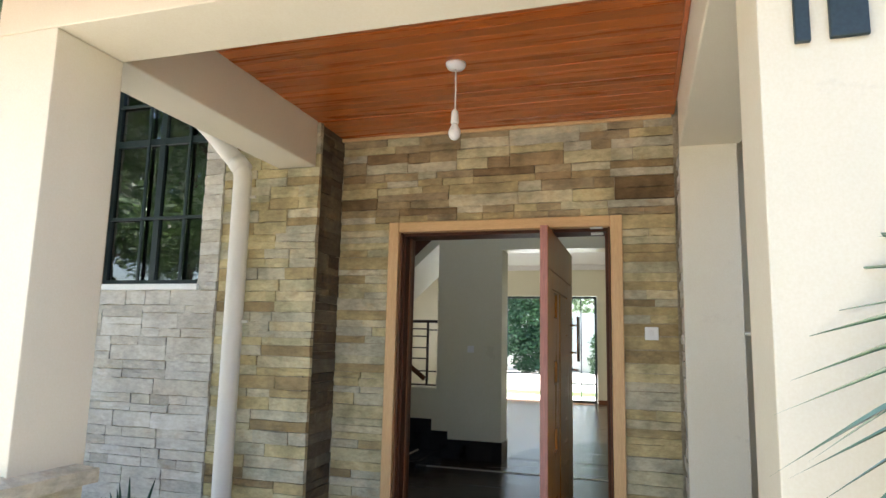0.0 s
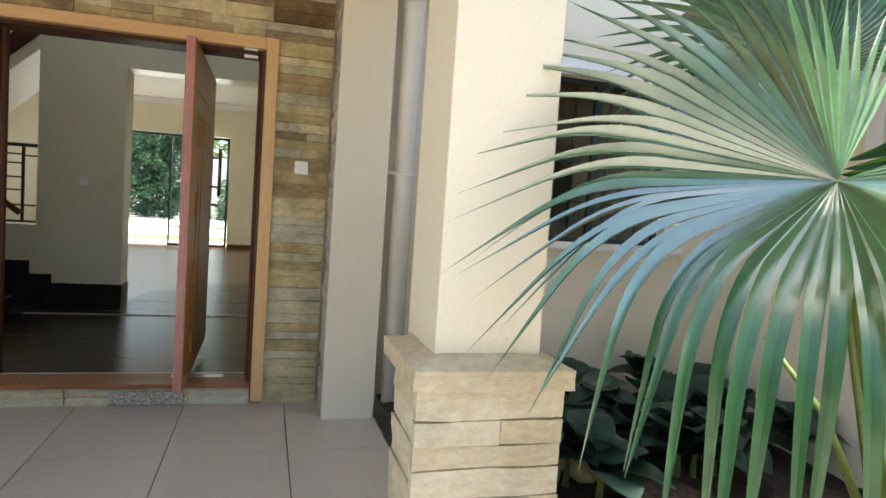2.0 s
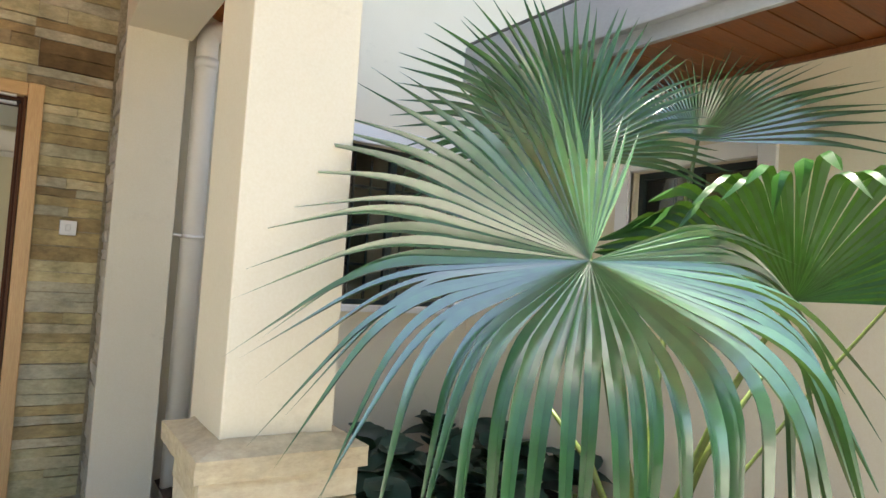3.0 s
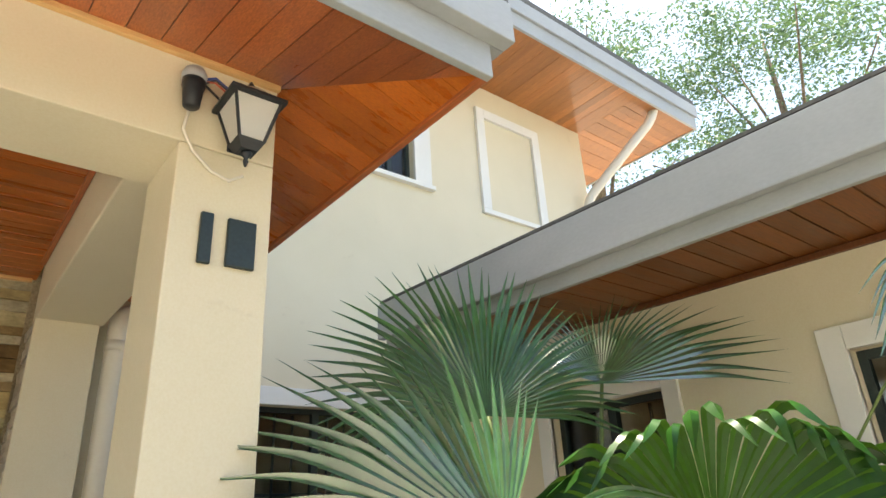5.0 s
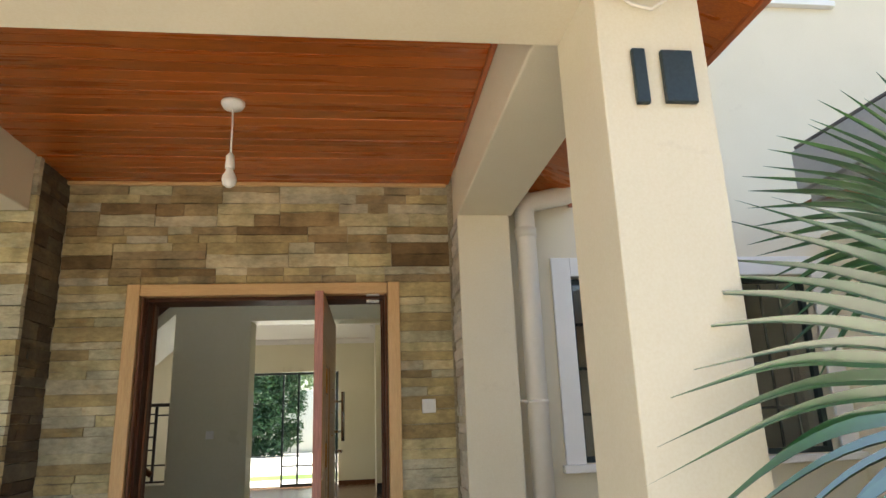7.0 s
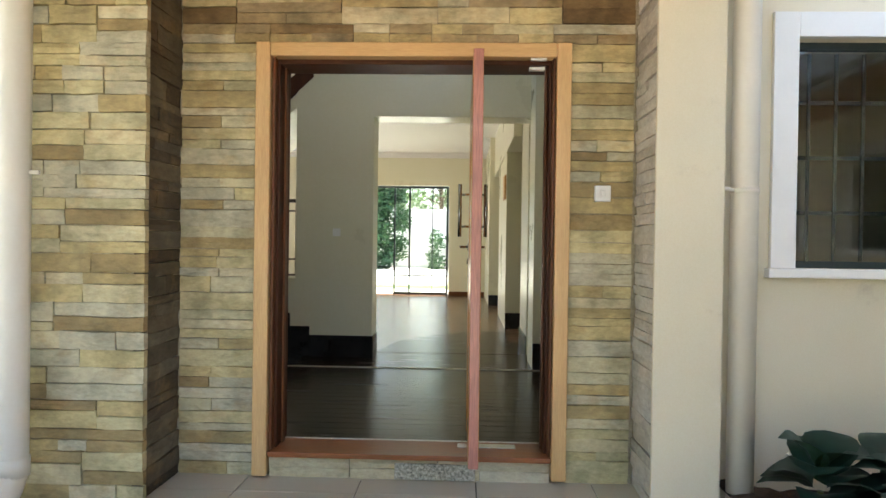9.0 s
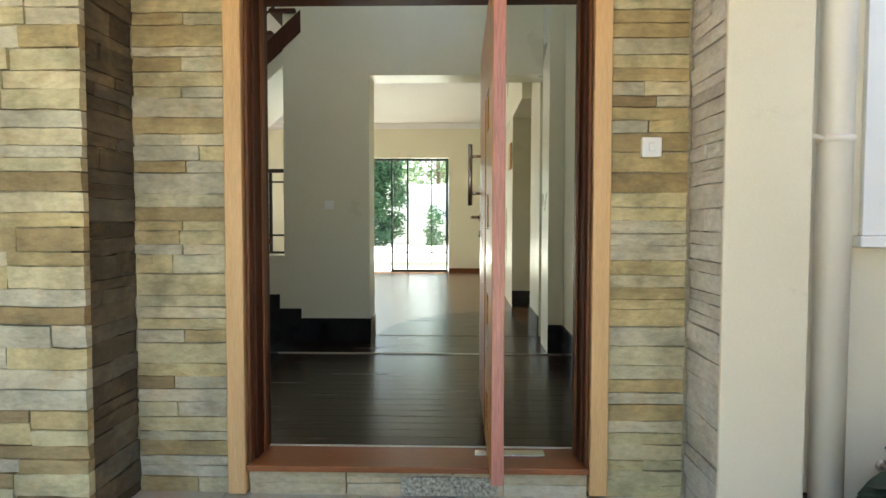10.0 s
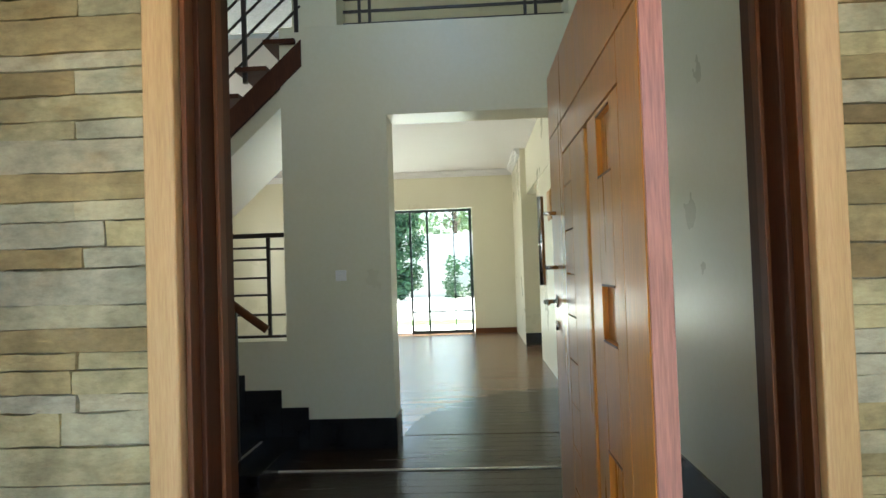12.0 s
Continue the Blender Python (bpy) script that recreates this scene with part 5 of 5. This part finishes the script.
# ---- stone cladding and paving: the pieces ----
def unit_stones(count, seed, nx=4, nz=2):
    """Rough-faced unit stones, x and z from 0 to 1, front towards -y, back at y = 0."""
    out = []
    g = random.Random(seed)
    for c in range(count):
        bm = bmesh.new()
        front, ring = [], []
        for j in range(nz + 1):
            row = []
            for i in range(nx + 1):
                x, z = i / nx, j / nz
                edge = i in (0, nx) or j in (0, nz)
                x += 0 if i in (0, nx) else g.uniform(-0.06, 0.06)
                y = -0.94 + g.uniform(-0.07, 0.09) if edge else -1.0 + g.uniform(-0.08, 0.08)
                if i in (0, nx):
                    x += (1 if i == 0 else -1) * g.uniform(0.0, 0.007)
                if j in (0, nz):
                    z += (1 if j == 0 else -1) * g.uniform(-0.03, 0.06)
                row.append(bm.verts.new((x, y, z)))
            front.append(row)
        for j in range(nz):
            for i in range(nx):
                bm.faces.new((front[j][i], front[j][i + 1], front[j + 1][i + 1], front[j + 1][i]))
        ring = front[0] + [front[j][nx] for j in range(1, nz + 1)] + front[nz][nx - 1::-1] + [front[j][0] for j in range(nz - 1, 0, -1)]
        back = [bm.verts.new((v.co.x, 0, v.co.z)) for v in ring]
        for k in range(len(ring)):
            bm.faces.new((ring[k], back[k], back[(k + 1) % len(ring)], ring[(k + 1) % len(ring)]))
        out.append(bm)
    return out


STONE_SETS = {}


def stone_set(material, seed):
    if material.name not in STONE_SETS:
        STONE_SETS[material.name] = [finish(b, "stone", material) for b in unit_stones(9, seed)]
    return STONE_SETS[material.name]


def cladding(parent, m, width, height, material, seed, holes=(), courses=(0.040, 0.098), lens_=(0.12, 0.34), depth=(0.033, 0.048), gap=0.0015, upper=None):
    """Courses of split stone over a face in the plane m: x along it, z up, stones standing out towards -y.
    upper: (height, material, share) of stones of another kind mixed in above that height."""
    g, pick = random.Random(seed), random.Random(seed + 100)
    meshes = stone_set(material, 3)
    others = stone_set(upper[1], 3) if upper else meshes
    base = parent.matrix_world.inverted() @ m
    lo, hi = courses
    lmin, lmax = lens_

    def lay(x, z, ln, h):
        o = new("stone", g.choice(others if upper and z > upper[0] and pick.random() < upper[2] else meshes))
        o.parent = parent
        flip = g.random() < 0.5
        o.matrix_local = base @ Matrix.Translation((x + gap / 2 + (ln - gap if flip else 0), 0.018, z + gap / 2)) @ Matrix.Diagonal(((ln - gap) * (-1 if flip else 1), g.uniform(*depth), max(h - gap, 0.008), 1))

    def split(total, small, large):
        out, left = [], total
        while left > large:
            v = g.uniform(small, large)
            if left - v < small:
                v = left / 2
            out.append(v)
            left -= v
        return out + [left]

    # bands broken at the openings, then cells of uneven length, each a small stack of stones
    edges = sorted({0.0, height, *[v for o in holes for v in o[2:] if 0.0 < v < height]})
    bands = []
    for e0, e1_ in zip(edges, edges[1:]):
        z = e0
        for bh in split(e1_ - e0, hi * 0.9, hi * 1.9) if e1_ - e0 > hi else [e1_ - e0]:
            bands.append((z, bh))
            z += bh
    for z, bh in bands:
        spans, x = [], 0.0
        for a, b in sorted((o[0], o[1]) for o in holes if o[2] < z + bh / 2 < o[3]):
            spans.append((x, a))
            x = b
        spans.append((x, width))
        for a, b in spans:
            if b - a < 0.01:
                continue
            x = a
            for cell in split(b - a, lmin * 1.5, lmax * 1.9):
                zz = z
                for h in split(bh, lo, hi):
                    xx = x
                    for ln in split(cell, lmin, lmax * g.uniform(0.8, 1.9)):
                        lay(xx, zz, ln, h)
                        xx += ln
                    zz += h
                x += cell


def face(x, y, z, rz=0):
    return pose(x, y, z, 0, 0, rz)


clad = empty_thing("wall_cladding_door", "ochre and brown split stone cladding round the entrance", "wall", kind="structure")
cladding(clad, face(-1.21, 0.0605, -0.06), 2.34, 2.92, M_STONE, 41, ((0.412, 2.008, 0.0, 2.258),), upper=(2.25, M_STONE_BROWN, 0.5))
cladding(clad, face(-0.725, 0.0605, -0.06), 1.45, 0.120, M_STONE_PALE, 49, (), (0.05, 0.07), (0.25, 0.55), (0.05, 0.06))
part("stone", box(-0.07, 0.345, 0.012, 0.05, -0.045, 0.036, 0.003), M_SPECK, clad, "speckled terrazzo piece under the threshold")
# this face carries its shade in the stone colour
clad2 = empty_thing("wall_cladding_return", "split stone on the inner side of the left pier, darkened for shade", "wall", kind="structure")
cladding(clad2, face(-1.235, -0.346, -0.06, 90), 0.40, 2.92, M_STONE_SHADED, 42)
clad3 = empty_thing("wall_cladding_pier", "ochre split stone cladding on the pier beside the entrance", "wall", kind="structure")
cladding(clad3, face(-1.95, -0.3405, -0.06), 0.757, 2.92, M_STONE, 43)
clad4 = empty_thing("wall_cladding_left", "split stone cladding below the tall window, greyed for cooler light", "wall", kind="structure")
cladding(clad4, face(-3.55, -0.3605, -0.10), 1.60, 3.52, M_STONE_COOL_LIT, 44, ((0.53, 1.44, 1.78, 3.505),), (0.05, 0.12))
clad5 = empty_thing("wall_cladding_right", "split stone on the inner side of the plastered pier, greyed for cooler light", "wall", kind="structure")
cladding(clad5, face(1.1675, 0.06, -0.06, -90), 0.341, 2.59, M_STONE_COOL_LIT, 45)

for sgn, xa, xb in ((1, 1.178, 1.522), (-1, -1.50, -1.128)):
    ya, yb = -2.53, -2.19
    mp = M_STONE_PALE if sgn > 0 else M_STONE
    pn = empty_thing("pillar_plinth", "pale stone block plinth with a slab cap under the porch pillar" if sgn > 0 else "ochre stone plinth with a slab cap under the porch pillar", "plinth", kind="structure", group="porch plinths")
    part("core", box(xa, xb, ya, yb, -0.12, 0.795), M_MORTAR, pn)
    w, d = xb - xa, yb - ya
    cladding(pn, face(xa - 0.03, ya - 0.0005, -0.10), w + 0.06, 0.90, mp, 51, (), (0.045, 0.095), (0.12, 0.34), (0.028, 0.036))
    cladding(pn, face(xa - 0.0005, yb, -0.10, -90), d, 0.90, mp, 52, (), (0.045, 0.095), (0.12, 0.34), (0.026, 0.034))
    cladding(pn, face(xb + 0.0005, ya, -0.10, 90), d, 0.90, mp, 53, (), (0.045, 0.095), (0.12, 0.34), (0.026, 0.034))
    bm = box(xa - 0.042, xb + 0.042, ya - 0.042, yb + 0.04, 0.801, 0.852)
    bmesh.ops.subdivide_edges(bm, edges=bm.edges[:], cuts=5, use_grid_fill=True)
    for v in bm.verts:
        hump = min(1.0, 4.0 * min(v.co.x - (xa - 0.043), xb + 0.043 - v.co.x, v.co.y - (ya - 0.043), yb + 0.041 - v.co.y) / 0.36)
        v.co.z += 0.03 * hump if v.co.z > 0.83 else 0.0
        v.co += Vector((noise.noise(v.co * 14), noise.noise(v.co * 14 + Vector((5, 0, 0))), 0.6 * noise.noise(v.co * 14 + Vector((0, 7, 0))))) * 0.006
    part("cap_slab", bm, mp, pn, "pale stone slab with chipped edges")

# floor tiles of the porch
tile_meshes = {}
xs_ = [-1.40, -0.83, -0.241, 0.348, 0.937, 1.47]
ys_ = [-3.05, -2.527, -1.938, -1.349, -0.76, -0.171, 0.055]
for xa, xb in zip(xs_, xs_[1:]):
    for ya, yb in zip(ys_, ys_[1:]):
        key = (round(xb - xa, 3), round(yb - ya, 3))
        if key not in tile_meshes:
            tile_meshes[key] = finish(box(0.0025, key[0] - 0.0025, 0.0025, key[1] - 0.0025, -0.007, 0.0, 0.0015), "tile", M_TILE)
        o = new("tile", tile_meshes[key])
        o.parent = porch_floor
        o.matrix_world = pose(xa, ya, -0.05)

# parquet boards of the hall and the lounge
plank_mesh = finish(box(-5.4, 1.05, 0.001, 0.1155, -0.011, 0.0, 0.0012), "plank", M_FLOORWOOD)
plank_mesh2 = finish(box(-5.4, 2.39, 0.001, 0.1155, -0.011, 0.0, 0.0012), "plank", M_LOUNGE)
hall_floor = empty_thing("floor_hall", "dark polished parquet of the entrance hall", "floor", kind="structure")
lounge_floor = empty_thing("floor_lounge", "brown polished parquet of the lounge", "floor", kind="structure")
y = 0.27
while y < 11.1:
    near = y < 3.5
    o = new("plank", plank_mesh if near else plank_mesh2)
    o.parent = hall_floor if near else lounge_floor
    o.matrix_world = pose(0, y, FZ)
    y += 0.1165

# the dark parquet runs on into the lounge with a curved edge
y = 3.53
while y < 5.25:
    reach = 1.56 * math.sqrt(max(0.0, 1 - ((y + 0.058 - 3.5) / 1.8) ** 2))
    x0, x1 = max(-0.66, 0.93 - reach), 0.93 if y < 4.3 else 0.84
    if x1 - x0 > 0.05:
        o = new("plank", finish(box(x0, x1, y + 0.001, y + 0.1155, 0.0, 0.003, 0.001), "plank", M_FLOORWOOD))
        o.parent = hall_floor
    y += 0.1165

# pavers beside the porch
paving = structure("paving_beside_porch", box(-4.2, -1.401, -3.4, -0.40, -0.115, -0.09), M_MORTAR, "sandy bed of the concrete pavers", "pavement")
pv = finish(box(0.003, 0.197, 0.003, 0.097, -0.05, 0.0, 0.004), "paver", M_PAVER)
gp = random.Random(9)
for j in range(14):
    for i in range(-(j % 2), 10):
        o = new("paver", pv)
        o.parent = paving
        o.matrix_world = pose(-1.60 - 0.2 * i - (0.1 if j % 2 else 0), -0.42 - 0.1 * (j + 1), -0.004 + gp.uniform(-0.003, 0.003) - 0.075, 0, 0, gp.uniform(-0.6, 0.6))

# garden tap low on the wall beside the pier
tap = empty_thing("garden_tap", "small brass garden tap on the wall above the bed", "tap", pose(1.86, -0.115, 0.16))
part("spout", tube(bend([(0, 0.0, 0), (0, -0.07, 0), (0, -0.10, -0.05)], 0.025), 0.012, 10), M_STRIP, tap, "", True)
part("wheel", tube([(0, -0.045, 0.03), (0, -0.045, 0.042)], 0.022, 14), M_STRIP, tap, "", True)
part("flange", tube([(0, 0.0, 0), (0, -0.008, 0)], 0.024, 14), M_STRIP, tap, "", True)
part("valve_stem", tube([(0, -0.045, 0.0), (0, -0.045, 0.03)], 0.007, 8), M_STRIP, tap, "", True)
